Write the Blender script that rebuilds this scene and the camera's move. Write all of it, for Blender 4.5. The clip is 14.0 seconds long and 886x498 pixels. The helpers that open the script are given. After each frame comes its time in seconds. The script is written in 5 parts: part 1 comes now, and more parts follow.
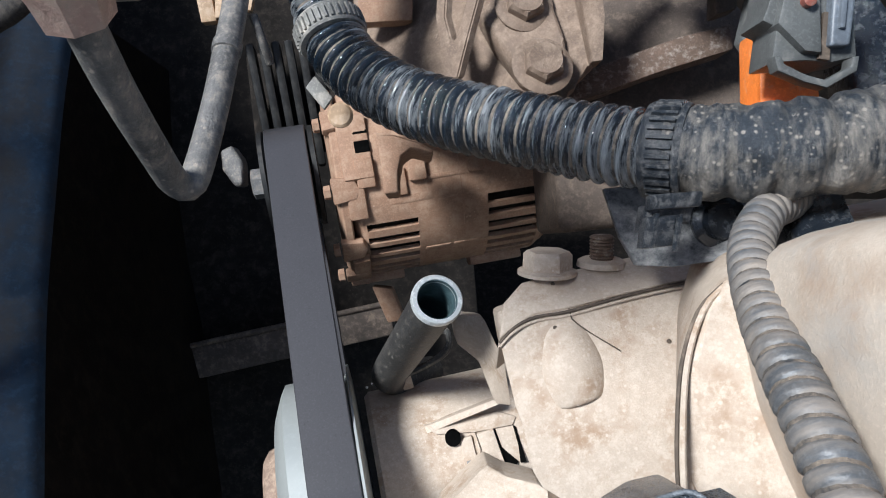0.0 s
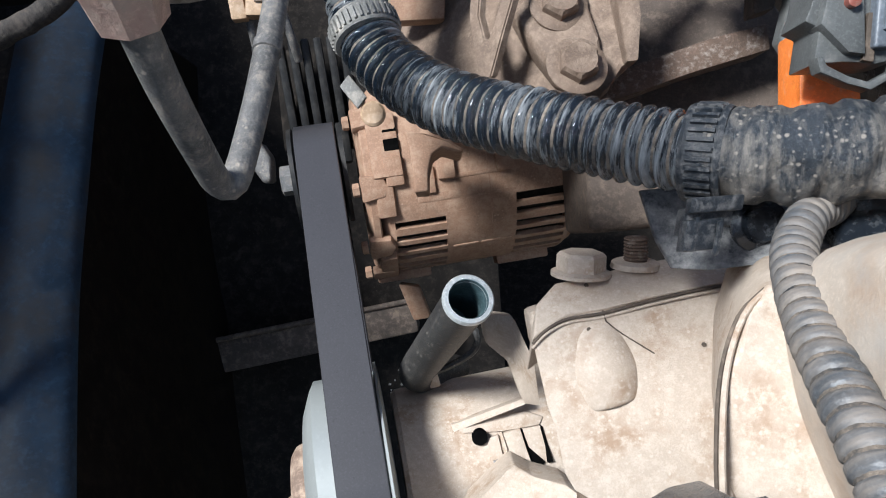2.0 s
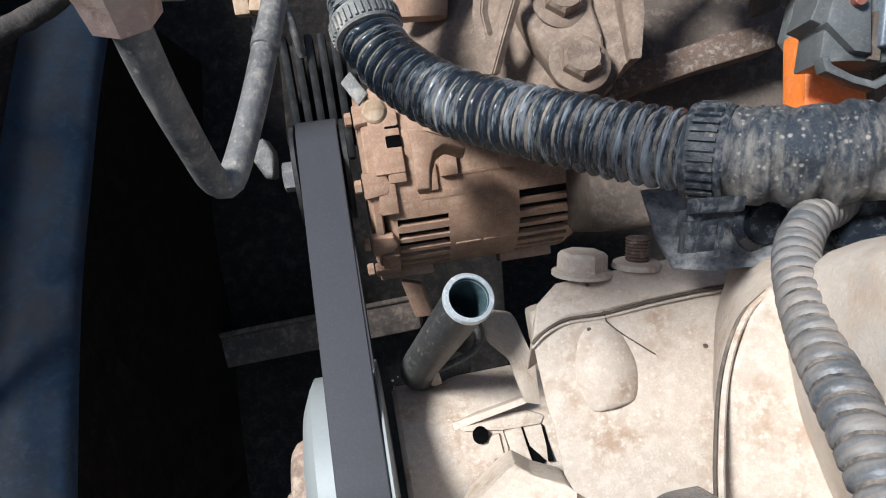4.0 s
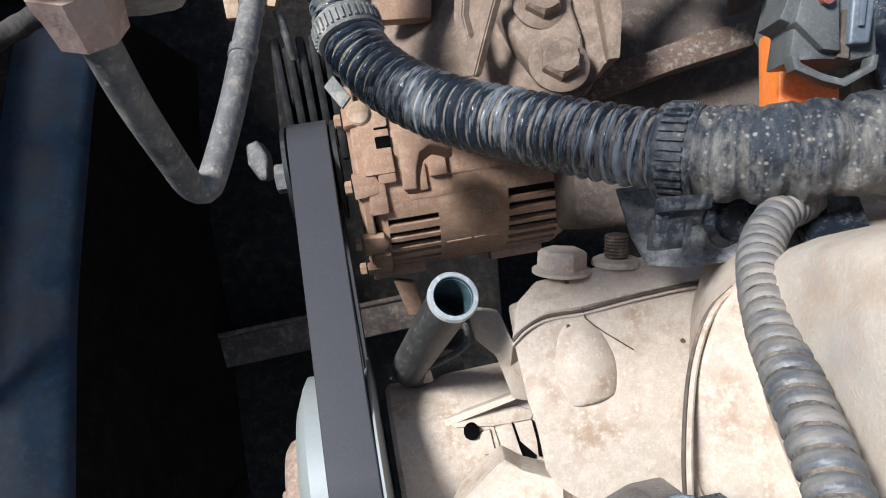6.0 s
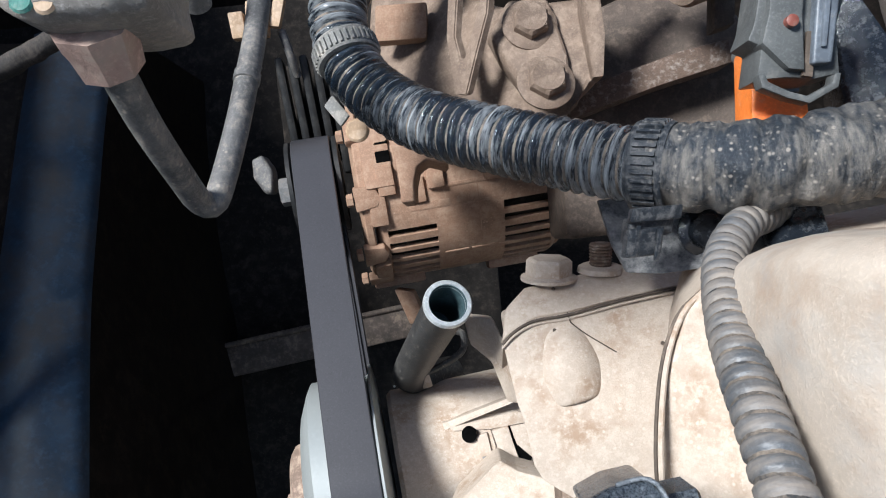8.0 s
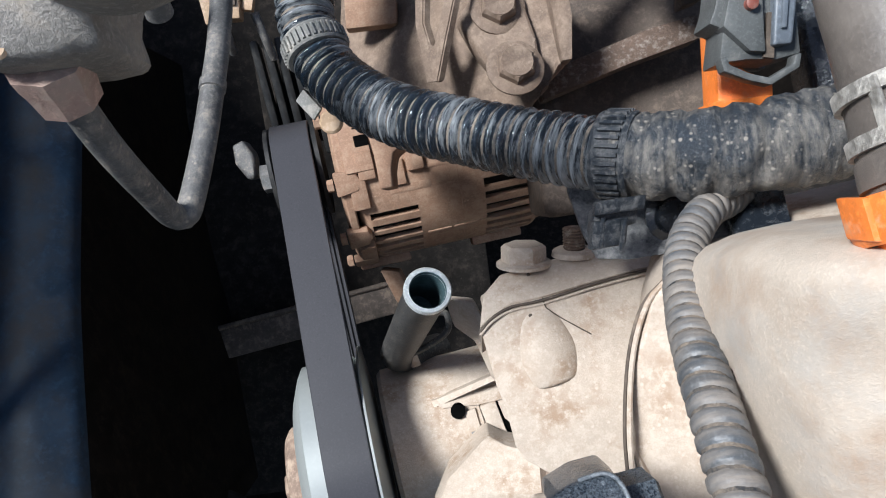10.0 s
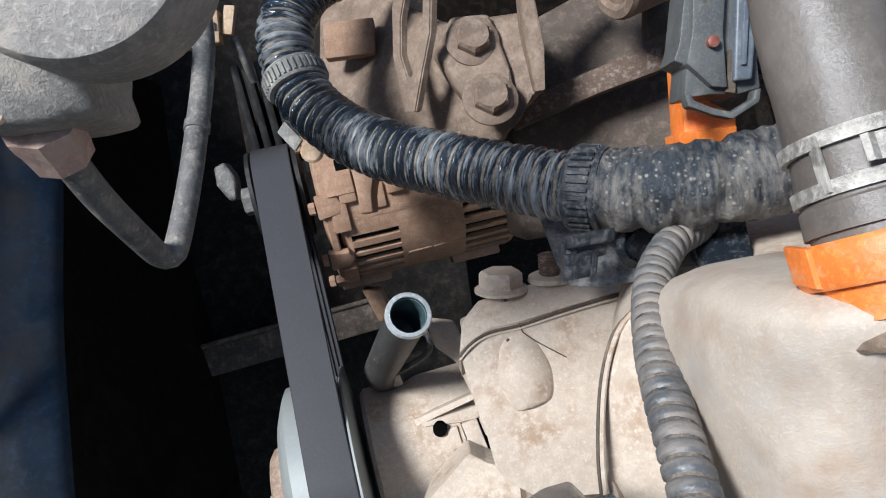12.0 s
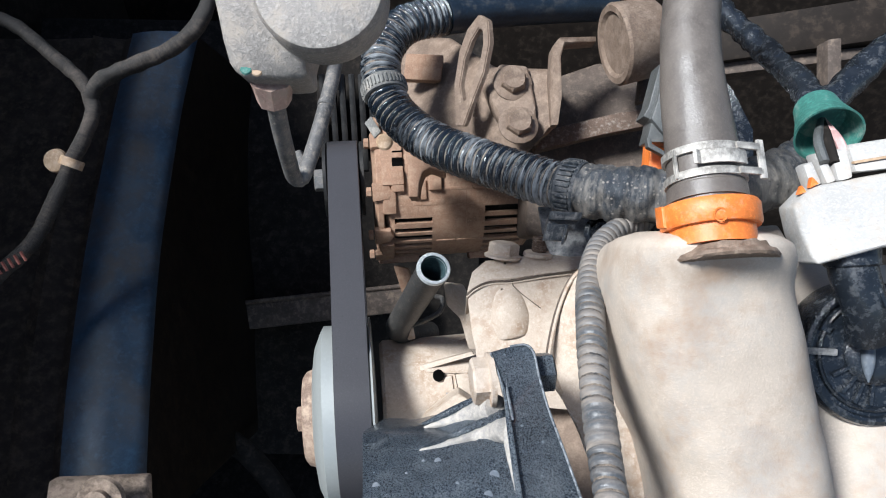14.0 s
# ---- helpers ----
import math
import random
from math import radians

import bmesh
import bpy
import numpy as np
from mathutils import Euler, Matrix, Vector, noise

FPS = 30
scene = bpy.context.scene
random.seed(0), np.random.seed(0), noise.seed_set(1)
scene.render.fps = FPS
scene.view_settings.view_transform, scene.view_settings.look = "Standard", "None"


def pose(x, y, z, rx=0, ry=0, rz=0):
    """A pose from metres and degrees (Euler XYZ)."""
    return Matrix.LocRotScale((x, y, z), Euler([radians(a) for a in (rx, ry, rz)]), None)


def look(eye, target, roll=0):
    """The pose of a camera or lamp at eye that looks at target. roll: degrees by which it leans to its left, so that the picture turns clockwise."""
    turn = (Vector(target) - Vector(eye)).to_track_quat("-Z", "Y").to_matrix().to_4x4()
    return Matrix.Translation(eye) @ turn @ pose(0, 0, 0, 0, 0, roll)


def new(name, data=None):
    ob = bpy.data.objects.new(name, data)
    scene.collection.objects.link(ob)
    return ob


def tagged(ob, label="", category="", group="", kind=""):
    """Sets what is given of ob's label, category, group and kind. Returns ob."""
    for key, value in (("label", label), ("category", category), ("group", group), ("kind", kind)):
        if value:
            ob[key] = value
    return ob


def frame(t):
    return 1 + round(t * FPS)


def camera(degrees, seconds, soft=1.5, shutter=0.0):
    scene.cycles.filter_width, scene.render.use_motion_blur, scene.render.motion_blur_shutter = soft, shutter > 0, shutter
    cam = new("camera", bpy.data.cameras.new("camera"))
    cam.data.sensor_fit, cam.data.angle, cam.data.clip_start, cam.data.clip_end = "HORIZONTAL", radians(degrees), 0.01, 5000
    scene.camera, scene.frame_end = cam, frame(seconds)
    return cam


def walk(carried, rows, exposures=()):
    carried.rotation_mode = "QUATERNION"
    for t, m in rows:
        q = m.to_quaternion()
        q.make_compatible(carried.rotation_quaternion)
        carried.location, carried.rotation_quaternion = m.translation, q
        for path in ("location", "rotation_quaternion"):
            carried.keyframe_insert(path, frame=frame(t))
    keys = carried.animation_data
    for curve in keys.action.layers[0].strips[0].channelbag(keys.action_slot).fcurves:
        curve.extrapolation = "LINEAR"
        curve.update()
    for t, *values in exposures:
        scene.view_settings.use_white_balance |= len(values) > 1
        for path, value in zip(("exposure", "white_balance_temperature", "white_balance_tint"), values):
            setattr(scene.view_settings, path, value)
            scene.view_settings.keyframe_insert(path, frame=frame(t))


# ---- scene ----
cam = camera(63.0, 14.0, soft=1.1)
METRES, EYE, TILT, LEAN, TURN = 0.28, 1.35, -48.0, 0.0, 0.0
PATH = [
    (0, (0.007, -0.002, 1.358), (-0.028, 1.325, -0.138), -0.8),
    (0.5, (0.007, 0.001, 1.355), (-0.031, 1.326, -0.143), -0.5),
    (1, (0.006, -0.002, 1.355), (-0.046, 1.322, -0.143), -1.3),
    (1.5, (0.004, 0.001, 1.359), (-0.066, 1.321, -0.141), -1.7),
    (2, (0.001, -0.001, 1.359), (-0.086, 1.317, -0.143), -1.9),
    (2.5, (0.0, 0.002, 1.358), (-0.084, 1.312, -0.151), -1.7),
    (5, (0.009, 0.001, 1.36), (-0.107, 1.307, -0.151), -2.5),
    (5.5, (0.012, 0.001, 1.362), (-0.103, 1.303, -0.153), -2.8),
    (6, (0.013, -0.001, 1.363), (-0.102, 1.3, -0.151), -3.3),
    (6.5, (0.016, -0.003, 1.367), (-0.109, 1.3, -0.145), -3.5),
    (7, (0.015, -0.007, 1.371), (-0.124, 1.299, -0.137), -3.6),
    (7.2, (0.02, -0.01, 1.372), (-0.119, 1.305, -0.128), -3.8),
    (9.3, (0.02, -0.014, 1.38), (-0.112, 1.311, -0.112), -4.4),
    (9.5, (0.02, -0.014, 1.379), (-0.109, 1.31, -0.114), -4.3),
    (10, (0.029, -0.007, 1.388), (-0.092, 1.237, -0.174), -6.6),
    (10.5, (0.031, 0.001, 1.392), (-0.047, 1.212, -0.198), -5.6),
    (11, (0.03, 0.003, 1.395), (-0.066, 1.235, -0.177), -6.9),
    (11.5, (0.028, -0.001, 1.396), (-0.061, 1.253, -0.159), -6.5),
    (12, (0.031, -0.006, 1.402), (-0.038, 1.252, -0.151), -5.5),
    (12.5, (0.055, -0.032, 1.395), (0.067, 1.217, -0.167), -0.6),
    (13, (0.038, -0.043, 1.4), (-0.072, 1.226, -0.142), -3.3),
    (13.5, (0.022, -0.086, 1.442), (-0.1, 1.239, -0.05), 0.9),
    (14, (0.033, -0.132, 1.48), (-0.082, 1.214, 0.006), 3.0),
]
EXPOSURES = [(0, 0.55), (2.5, 0.66), (7, 0.66), (9.5, 0.60), (11, 0.46), (12, 0.42), (12.5, 0.10), (13, 0.34), (13.5, 0.60), (14, 0.62)]
walk(cam, [(t, look(eye, target, roll)) for t, eye, target, roll in PATH], EXPOSURES)

from mathutils.bvhtree import BVHTree
# ---- world and light ----
world = bpy.data.worlds.new("sky")
scene.world = world
world.use_nodes = True
wn, wl = world.node_tree.nodes, world.node_tree.links
sky = wn.new("ShaderNodeTexSky")
sky.sky_type, sky.sun_disc = "NISHITA", False
sky.sun_elevation, sky.sun_rotation = radians(54.1), radians(-113.0)
wn["Background"].inputs["Strength"].default_value = 0.085
wl.new(sky.outputs["Color"], wn["Background"].inputs["Color"])
sun = new("sun", bpy.data.lights.new("sun", "SUN"))
sun.data.energy, sun.data.angle, sun.data.color = 4.8, radians(14), (0.915, 0.96, 1.0)
sun.matrix_world = look((-0.80, -0.34, 1.20), (0, 0, 0))

# ---- materials ----


def surface(name, base, dust=None, amount=0.3, rough=0.6, metal=0.0, grain=350.0, bump=0.25, spots=0.0, up=0.0, dark=0.6, coat=0.0, crease=0.0, patch_scale=90.0, streak=None, wide=0.0, fleck=1.35, stain=None):
    """Painted, cast or moulded surface: two scales of tone, a film of dust in patches, fine relief."""
    m = bpy.data.materials.new(name)
    m.use_nodes = True
    n, k = m.node_tree.nodes, m.node_tree.links
    b = n["Principled BSDF"]
    tc = n.new("ShaderNodeTexCoord")

    def noise_tex(scale, detail=4.0, roughness=0.6):
        t = n.new("ShaderNodeTexNoise")
        t.inputs["Scale"].default_value, t.inputs["Detail"].default_value, t.inputs["Roughness"].default_value = scale, detail, roughness
        k.new(tc.outputs["Object"], t.inputs["Vector"])
        return t.outputs["Fac"]

    def ramp(src, a, z):
        r = n.new("ShaderNodeMapRange")
        r.inputs["From Min"].default_value, r.inputs["From Max"].default_value = a, z
        k.new(src, r.inputs["Value"])
        return r.outputs["Result"]

    def mix(fac, a, c):
        x = n.new("ShaderNodeMix")
        x.data_type = "RGBA"
        for sock, val in ((x.inputs[0], fac), (x.inputs[6], a), (x.inputs[7], c)):
            if isinstance(val, tuple):
                sock.default_value = (*val, 1)
            elif isinstance(val, float):
                sock.default_value = val
            else:
                k.new(val, sock)
        return x.outputs[2]

    big, fine = noise_tex(45.0), noise_tex(grain, 6.0, 0.7)
    col = mix(ramp(big, 0.35, 0.65), tuple(c * dark for c in base), base)
    col = mix(ramp(fine, 0.50, 0.72), col, tuple(min(1, c * fleck) for c in base))
    col = mix(ramp(noise_tex(grain * 0.6, 5.0, 0.7), 0.42, 0.30), col, tuple(c * (0.72 if fleck > 1.2 else 0.93) for c in base))
    if stain:
        tint, size_, level = stain
        col = mix(ramp(noise_tex(size_, 7.0, 0.65), 0.62 - level, 0.80 - level), col, tint)
    rgh = None
    if dust:
        patch = noise_tex(patch_scale, 8.0, 0.75)
        if streak:
            uv, mp = n.new("ShaderNodeUVMap"), n.new("ShaderNodeMapping")
            mp.inputs["Scale"].default_value = (*streak, 1)
            k.new(uv.outputs["UV"], mp.inputs["Vector"])
            st = n.new("ShaderNodeTexNoise")
            st.inputs["Scale"].default_value, st.inputs["Detail"].default_value, st.inputs["Roughness"].default_value = 1.0, 6.0, 0.7
            k.new(mp.outputs["Vector"], st.inputs["Vector"])
            blend = n.new("ShaderNodeMath")
            blend.operation = "MULTIPLY_ADD"
            blend.inputs[1].default_value = 0.55
            k.new(noise_tex(28.0, 2.0), blend.inputs[0])
            half = n.new("ShaderNodeMath")
            half.operation, half.inputs[1].default_value = "MULTIPLY", 0.55
            k.new(st.outputs["Fac"], half.inputs[0])
            k.new(half.outputs[0], blend.inputs[2])
            patch = blend.outputs[0]
        film = ramp(patch, 0.72 - amount * 0.6 - wide, 0.86 - amount * 0.5 + wide)
        if up:
            geo, sep = n.new("ShaderNodeNewGeometry"), n.new("ShaderNodeSeparateXYZ")
            k.new(geo.outputs["Normal"], sep.inputs[0])
            lift = n.new("ShaderNodeMath")
            lift.operation = "MULTIPLY_ADD"
            lift.use_clamp = True
            lift.inputs[1].default_value, lift.inputs[2].default_value = up, 0.0
            k.new(sep.outputs["Z"], lift.inputs[0])
            add = n.new("ShaderNodeMath")
            add.operation, add.use_clamp = "ADD", True
            prod = n.new("ShaderNodeMath")
            prod.operation = "MULTIPLY"
            k.new(lift.outputs[0], prod.inputs[0])
            k.new(ramp(fine, 0.2, 0.6), prod.inputs[1])
            k.new(film, add.inputs[0])
            k.new(prod.outputs[0], add.inputs[1])
            film = add.outputs[0]
        if crease:
            geo2, add2, prod2 = n.new("ShaderNodeNewGeometry"), n.new("ShaderNodeMath"), n.new("ShaderNodeMath")
            add2.operation, add2.use_clamp, prod2.operation = "ADD", True, "MULTIPLY"
            k.new(ramp(geo2.outputs["Pointiness"], 0.5, 0.5 - 0.06 / crease), prod2.inputs[0])
            k.new(ramp(noise_tex(150.0, 5.0), 0.38, 0.58), prod2.inputs[1])
            k.new(film, add2.inputs[0])
            k.new(prod2.outputs[0], add2.inputs[1])
            film = add2.outputs[0]
        col = mix(film, col, dust)
        r = n.new("ShaderNodeMapRange")
        r.inputs["To Min"].default_value, r.inputs["To Max"].default_value = rough, 0.9
        k.new(film, r.inputs["Value"])
        rgh = r.outputs["Result"]
    if spots:
        v = n.new("ShaderNodeTexVoronoi")
        v.inputs["Scale"].default_value = 420.0
        k.new(tc.outputs["Object"], v.inputs["Vector"])
        size, sep_ = n.new("ShaderNodeMath"), n.new("ShaderNodeSeparateColor")
        size.operation, size.inputs[1].default_value = "MULTIPLY_ADD", 0.30
        k.new(v.outputs["Color"], sep_.inputs[0])
        k.new(sep_.outputs[0], size.inputs[0])
        k.new(v.outputs["Distance"], size.inputs[2])
        dot = ramp(size.outputs[0], 0.42, 0.20)
        gate = ramp(noise_tex(120.0), 0.62 - spots * 0.3, 0.66 - spots * 0.3)
        both = n.new("ShaderNodeMath")
        both.operation = "MULTIPLY"
        k.new(dot, both.inputs[0])
        k.new(gate, both.inputs[1])
        col = mix(both.outputs[0], col, dust or (0.5, 0.42, 0.33))
    k.new(col, b.inputs["Base Color"])
    b.inputs["Metallic"].default_value = metal
    b.inputs["Coat Weight"].default_value = coat
    if rgh:
        k.new(rgh, b.inputs["Roughness"])
    else:
        b.inputs["Roughness"].default_value = rough
    bp = n.new("ShaderNodeBump")
    bp.inputs["Strength"].default_value, bp.inputs["Distance"].default_value = bump, 0.0006
    k.new(fine, bp.inputs["Height"])
    k.new(bp.outputs["Normal"], b.inputs["Normal"])
    return m


DUST = (0.47, 0.36, 0.27)
M_CAST = surface("dusty_cast_aluminium", (0.475, 0.388, 0.312), (0.55, 0.465, 0.385), 0.42, 0.62, 0.0, 1100, 0.55, spots=0.6, dark=0.92, patch_scale=230, fleck=1.15, stain=((0.34, 0.235, 0.16), 45.0, 0.14))
M_COVER = surface("weathered_cover_paint", (0.53, 0.445, 0.365), (0.40, 0.37, 0.335), 0.36, 0.55, 0.0, 900, 0.45, dark=0.84, patch_scale=30, wide=0.04, fleck=1.1, stain=((0.38, 0.275, 0.20), 26.0, 0.15))
M_ALT = surface("clay_dusted_alternator", (0.30, 0.175, 0.113), (0.38, 0.25, 0.172), 0.45, 0.75, 0.0, 1000, 0.5, dark=0.82, patch_scale=130, spots=0.25, stain=((0.20, 0.125, 0.085), 60.0, 0.09))
# Clay brown, darkened for hose shadow; doubles as recess shade on the head.
M_BLOCK = surface("clay_iron_and_recess_shade", (0.185, 0.128, 0.092), (0.27, 0.20, 0.15), 0.42, 0.7, 0.0, 900, 0.7, dark=0.70, patch_scale=130, spots=0.3, stain=((0.10, 0.070, 0.052), 70.0, 0.08))
M_BROWN = surface("brown_dusty_casting", (0.085, 0.062, 0.048), (0.17, 0.128, 0.098), 0.38, 0.75, 0.0, 700, 0.9, dark=0.7, patch_scale=150)
M_RUST = surface("rusty_steel_bar", (0.13, 0.085, 0.062), (0.32, 0.275, 0.24), 0.36, 0.7, 0.2, 700, 1.0, dark=0.6, patch_scale=260)
M_HOSE = surface("dusty_black_hose", (0.008, 0.015, 0.024), (0.38, 0.40, 0.41), 0.295, 0.13, 0.0, 1500, 0.9, coat=0.6, streak=(80, 700))
M_SLEEVE = surface("dusty_taped_sleeve", (0.028, 0.035, 0.044), (0.28, 0.25, 0.215), 0.35, 0.28, 0.0, 800, 1.4, spots=0.7, streak=(150, 420), wide=0.04)
M_CONDUIT = surface("dusty_grey_conduit", (0.10, 0.107, 0.115), (0.31, 0.255, 0.205), 0.34, 0.32, 0.0, 600, 0.4, streak=(40, 330), wide=0.06)
M_GROOVE = surface("clay_packed_grooves", (0.23, 0.185, 0.145), (0.028, 0.029, 0.031), 0.52, 0.8, 0.0, 700, 0.8, patch_scale=110)
M_STRAP = surface("dust_whitened_strap", (0.22, 0.215, 0.20), (0.42, 0.38, 0.33), 0.4, 0.6, 0.0, 700, 0.6)
M_BLACK = surface("dusty_black_plastic", (0.012, 0.016, 0.022), (0.14, 0.145, 0.15), 0.20, 0.20, 0.0, 1200, 0.5, coat=0.4, patch_scale=220, wide=0.09, spots=0.12)
M_NYLON = surface("dusty_black_nylon", (0.022, 0.028, 0.036), (0.20, 0.195, 0.19), 0.34, 0.42, 0.0, 1000, 0.6, patch_scale=300, wide=0.05)
M_LOOM = surface("grimy_cloth_loom_tape", (0.018, 0.015, 0.013), (0.075, 0.060, 0.05), 0.32, 0.75, 0.0, 600, 1.2, streak=(150, 300))
# Pale grey that paints highlights along the mount bracket's edges.
M_EDGE_GLINT = surface("painted_edge_highlight", (0.22, 0.24, 0.26), (0.03, 0.04, 0.05), 0.45, 0.35, 0.1, 900, 0.5, patch_scale=400)
M_PLATE = surface("dust_greyed_plate", (0.05, 0.056, 0.062), (0.33, 0.32, 0.31), 0.46, 0.35, 0.0, 900, 0.6, patch_scale=260, wide=0.08)
M_PAINT = surface("scuffed_black_paint", (0.010, 0.019, 0.031), (0.19, 0.22, 0.245), 0.27, 0.24, 0.0, 1900, 0.9, spots=0.14, coat=0.3, patch_scale=1500, wide=0.11, stain=((0.055, 0.065, 0.075), 90.0, 0.12))
M_STEEL = surface("dull_zinc_steel", (0.30, 0.29, 0.28), (0.42, 0.36, 0.30), 0.35, 0.45, 0.5, 600, 0.4, dark=0.7)
M_PIPE = surface("grey_steel_pipe", (0.15, 0.145, 0.14), (0.34, 0.295, 0.25), 0.36, 0.5, 0.2, 700, 0.7, spots=0.4, patch_scale=180)
M_PIPED = surface("grimy_dark_steel_pipe", (0.052, 0.050, 0.048), (0.20, 0.18, 0.155), 0.32, 0.5, 0.2, 800, 0.9, spots=0.5, patch_scale=240)
M_ZINC = surface("bright_zinc_pipe_end", (0.72, 0.76, 0.76), (0.55, 0.54, 0.51), 0.2, 0.28, 0.5, 500, 0.4, dark=0.8)
M_BORE = surface("teal_corroded_bore", (0.07, 0.13, 0.145), (0.20, 0.27, 0.28), 0.35, 0.5, 0.2, 500, 0.8, dark=0.4)
M_BELT = surface("worn_rubber_belt", (0.045, 0.044, 0.049), None, 0, 0.36, 0.0, 900, 0.05, dark=0.95)
M_RIM = surface("grey_pulley_rim", (0.37, 0.39, 0.38), None, 0, 0.4, 0.3, 300, 0.1, dark=0.95, fleck=1.06)
M_HUB = surface("brown_pulley_hub", (0.30, 0.21, 0.16), DUST, 0.4, 0.7, 0.1, 400, 0.3)
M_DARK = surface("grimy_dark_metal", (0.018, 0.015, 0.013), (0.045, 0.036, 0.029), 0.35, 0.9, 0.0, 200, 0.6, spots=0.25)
M_RIB = surface("dark_grooved_metal", (0.028, 0.028, 0.028), (0.06, 0.055, 0.05), 0.35, 0.5, 0.3, 300, 0.3)
M_RAIL = surface("brown_frame_rail", (0.10, 0.075, 0.06), (0.24, 0.18, 0.135), 0.35, 0.75, 0.0, 250, 0.7)
M_BLUE = surface("dusty_blue_body_paint", (0.040, 0.085, 0.146), (0.10, 0.095, 0.095), 0.34, 0.42, 0.0, 160, 0.3, dark=0.6, patch_scale=26, wide=0.10, stain=((0.060, 0.048, 0.040), 14.0, 0.10))
M_NAVY = surface("navy_rubber_pipe", (0.012, 0.022, 0.036), (0.06, 0.06, 0.06), 0.3, 0.35, 0.0, 400, 0.4)
# Dark brown that carries the shade left of the blue strip.
M_APRON = surface("shade_brown_seamed_panel", (0.066, 0.048, 0.036), (0.125, 0.092, 0.068), 0.35, 0.7, 0.0, 120, 0.4)
M_MUD = surface("mud_crusted_bracket", (0.20, 0.15, 0.115), (0.34, 0.26, 0.2), 0.5, 0.9, 0.0, 250, 0.8)
M_ORANGE = surface("orange_plastic", (0.80, 0.205, 0.04), (0.66, 0.33, 0.18), 0.30, 0.42, 0.0, 600, 0.3, dark=0.82, patch_scale=120)
M_RUBBER = surface("brown_grey_rubber_hose", (0.115, 0.098, 0.086), (0.20, 0.17, 0.145), 0.36, 0.30, 0.0, 900, 0.30, dark=0.85, patch_scale=30, wide=0.12)
M_CLIP = surface("corroded_spring_steel", (0.42, 0.39, 0.35), (0.70, 0.66, 0.60), 0.5, 0.5, 0.4, 500, 1.0, dark=0.55)
M_GREYP = surface("grey_connector_plastic", (0.105, 0.11, 0.108), (0.17, 0.163, 0.15), 0.28, 0.42, 0.0, 900, 0.3)
M_LATCH = surface("blue_grey_plastic", (0.125, 0.145, 0.17), (0.25, 0.24, 0.23), 0.25, 0.4, 0.0, 500, 0.3)
M_WHITE = surface("chalky_white_plastic", (0.43, 0.415, 0.395), (0.40, 0.345, 0.29), 0.38, 0.5, 0.0, 700, 0.5, dark=0.88)
M_GREEN = surface("green_cloth_tape", (0.045, 0.20, 0.165), (0.25, 0.30, 0.26), 0.3, 0.7, 0.0, 500, 0.6)
M_RED = surface("faded_red_plastic", (0.24, 0.07, 0.05), (0.25, 0.17, 0.14), 0.3, 0.5)
M_PINK = surface("pink_wire", (0.70, 0.42, 0.40), None, 0, 0.45)
M_ALU = surface("pitted_grey_aluminium", (0.32, 0.295, 0.27), (0.42, 0.365, 0.31), 0.4, 0.55, 0.2, 600, 1.0, dark=0.7)
M_COPPER = surface("tarnished_copper_pink", (0.52, 0.35, 0.29), (0.48, 0.38, 0.31), 0.4, 0.5, 0.2, 500, 0.5)
M_TAN = surface("tan_plastic_clip", (0.42, 0.28, 0.17), DUST, 0.4, 0.6)
M_GROUND = surface("oily_earth", (0.05, 0.042, 0.036), (0.13, 0.11, 0.09), 0.4, 0.9, 0.0, 30, 0.5)
# Wall paint; on the fender flank its darkness stands in for shade.
M_SHELL = surface("dark_underhood_paint_and_shade", (0.020, 0.0145, 0.011), (0.044, 0.033, 0.025), 0.35, 0.7, 0.0, 90, 0.4)
M_SEAM = surface("dark_gasket", (0.10, 0.076, 0.058), (0.22, 0.17, 0.13), 0.3, 0.8)
# Near-black without gloss, painted in for the shade inside openings.
M_HOLE_SHADE = surface("painted_hole_shade", (0.004, 0.004, 0.004), None, 0, 0.9)
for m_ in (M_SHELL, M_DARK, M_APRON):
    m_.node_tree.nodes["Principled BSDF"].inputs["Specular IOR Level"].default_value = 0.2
M_HOLE_SHADE.node_tree.nodes["Principled BSDF"].inputs["Specular IOR Level"].default_value = 0.0
M_PACK = surface("packed_pale_dust", (0.46, 0.42, 0.375), (0.22, 0.22, 0.22), 0.40, 0.85, 0.0, 900, 1.0, dark=0.85, patch_scale=300, wide=0.06)

# ---- mesh helpers ----
PLACE = {}


def part(name, bm, mat, parent=None, label="", sharp=38, local=False):
    """Links a bmesh as one mesh object, its origin at its middle, under a thing or a part."""
    bmesh.ops.recalc_face_normals(bm, faces=bm.faces)
    me = bpy.data.meshes.new(name)
    if not local:
        co = np.array([v.co for v in bm.verts])
        mid = Vector((co.min(0) + co.max(0)) / 2)
        bmesh.ops.translate(bm, verts=bm.verts, vec=-mid)
    else:
        mid = Vector((0, 0, 0))
    bm.to_mesh(me)
    bm.free()
    for p in me.polygons:
        p.use_smooth = True
    me.set_sharp_from_angle(angle=radians(sharp))
    me.materials.append(mat)
    ob = new(name, me)
    if local:
        ob.parent = parent
        return ob
    PLACE[ob] = mid
    ob.location = mid - (PLACE[parent] if parent else Vector())
    ob.parent = parent
    return ob


def thing(name, at, label, category, group="", kind=""):
    ob = new(name)
    ob.location = at
    ob.empty_display_size = 0.02
    PLACE[ob] = Vector(at)
    return tagged(ob, label, category, group, kind)


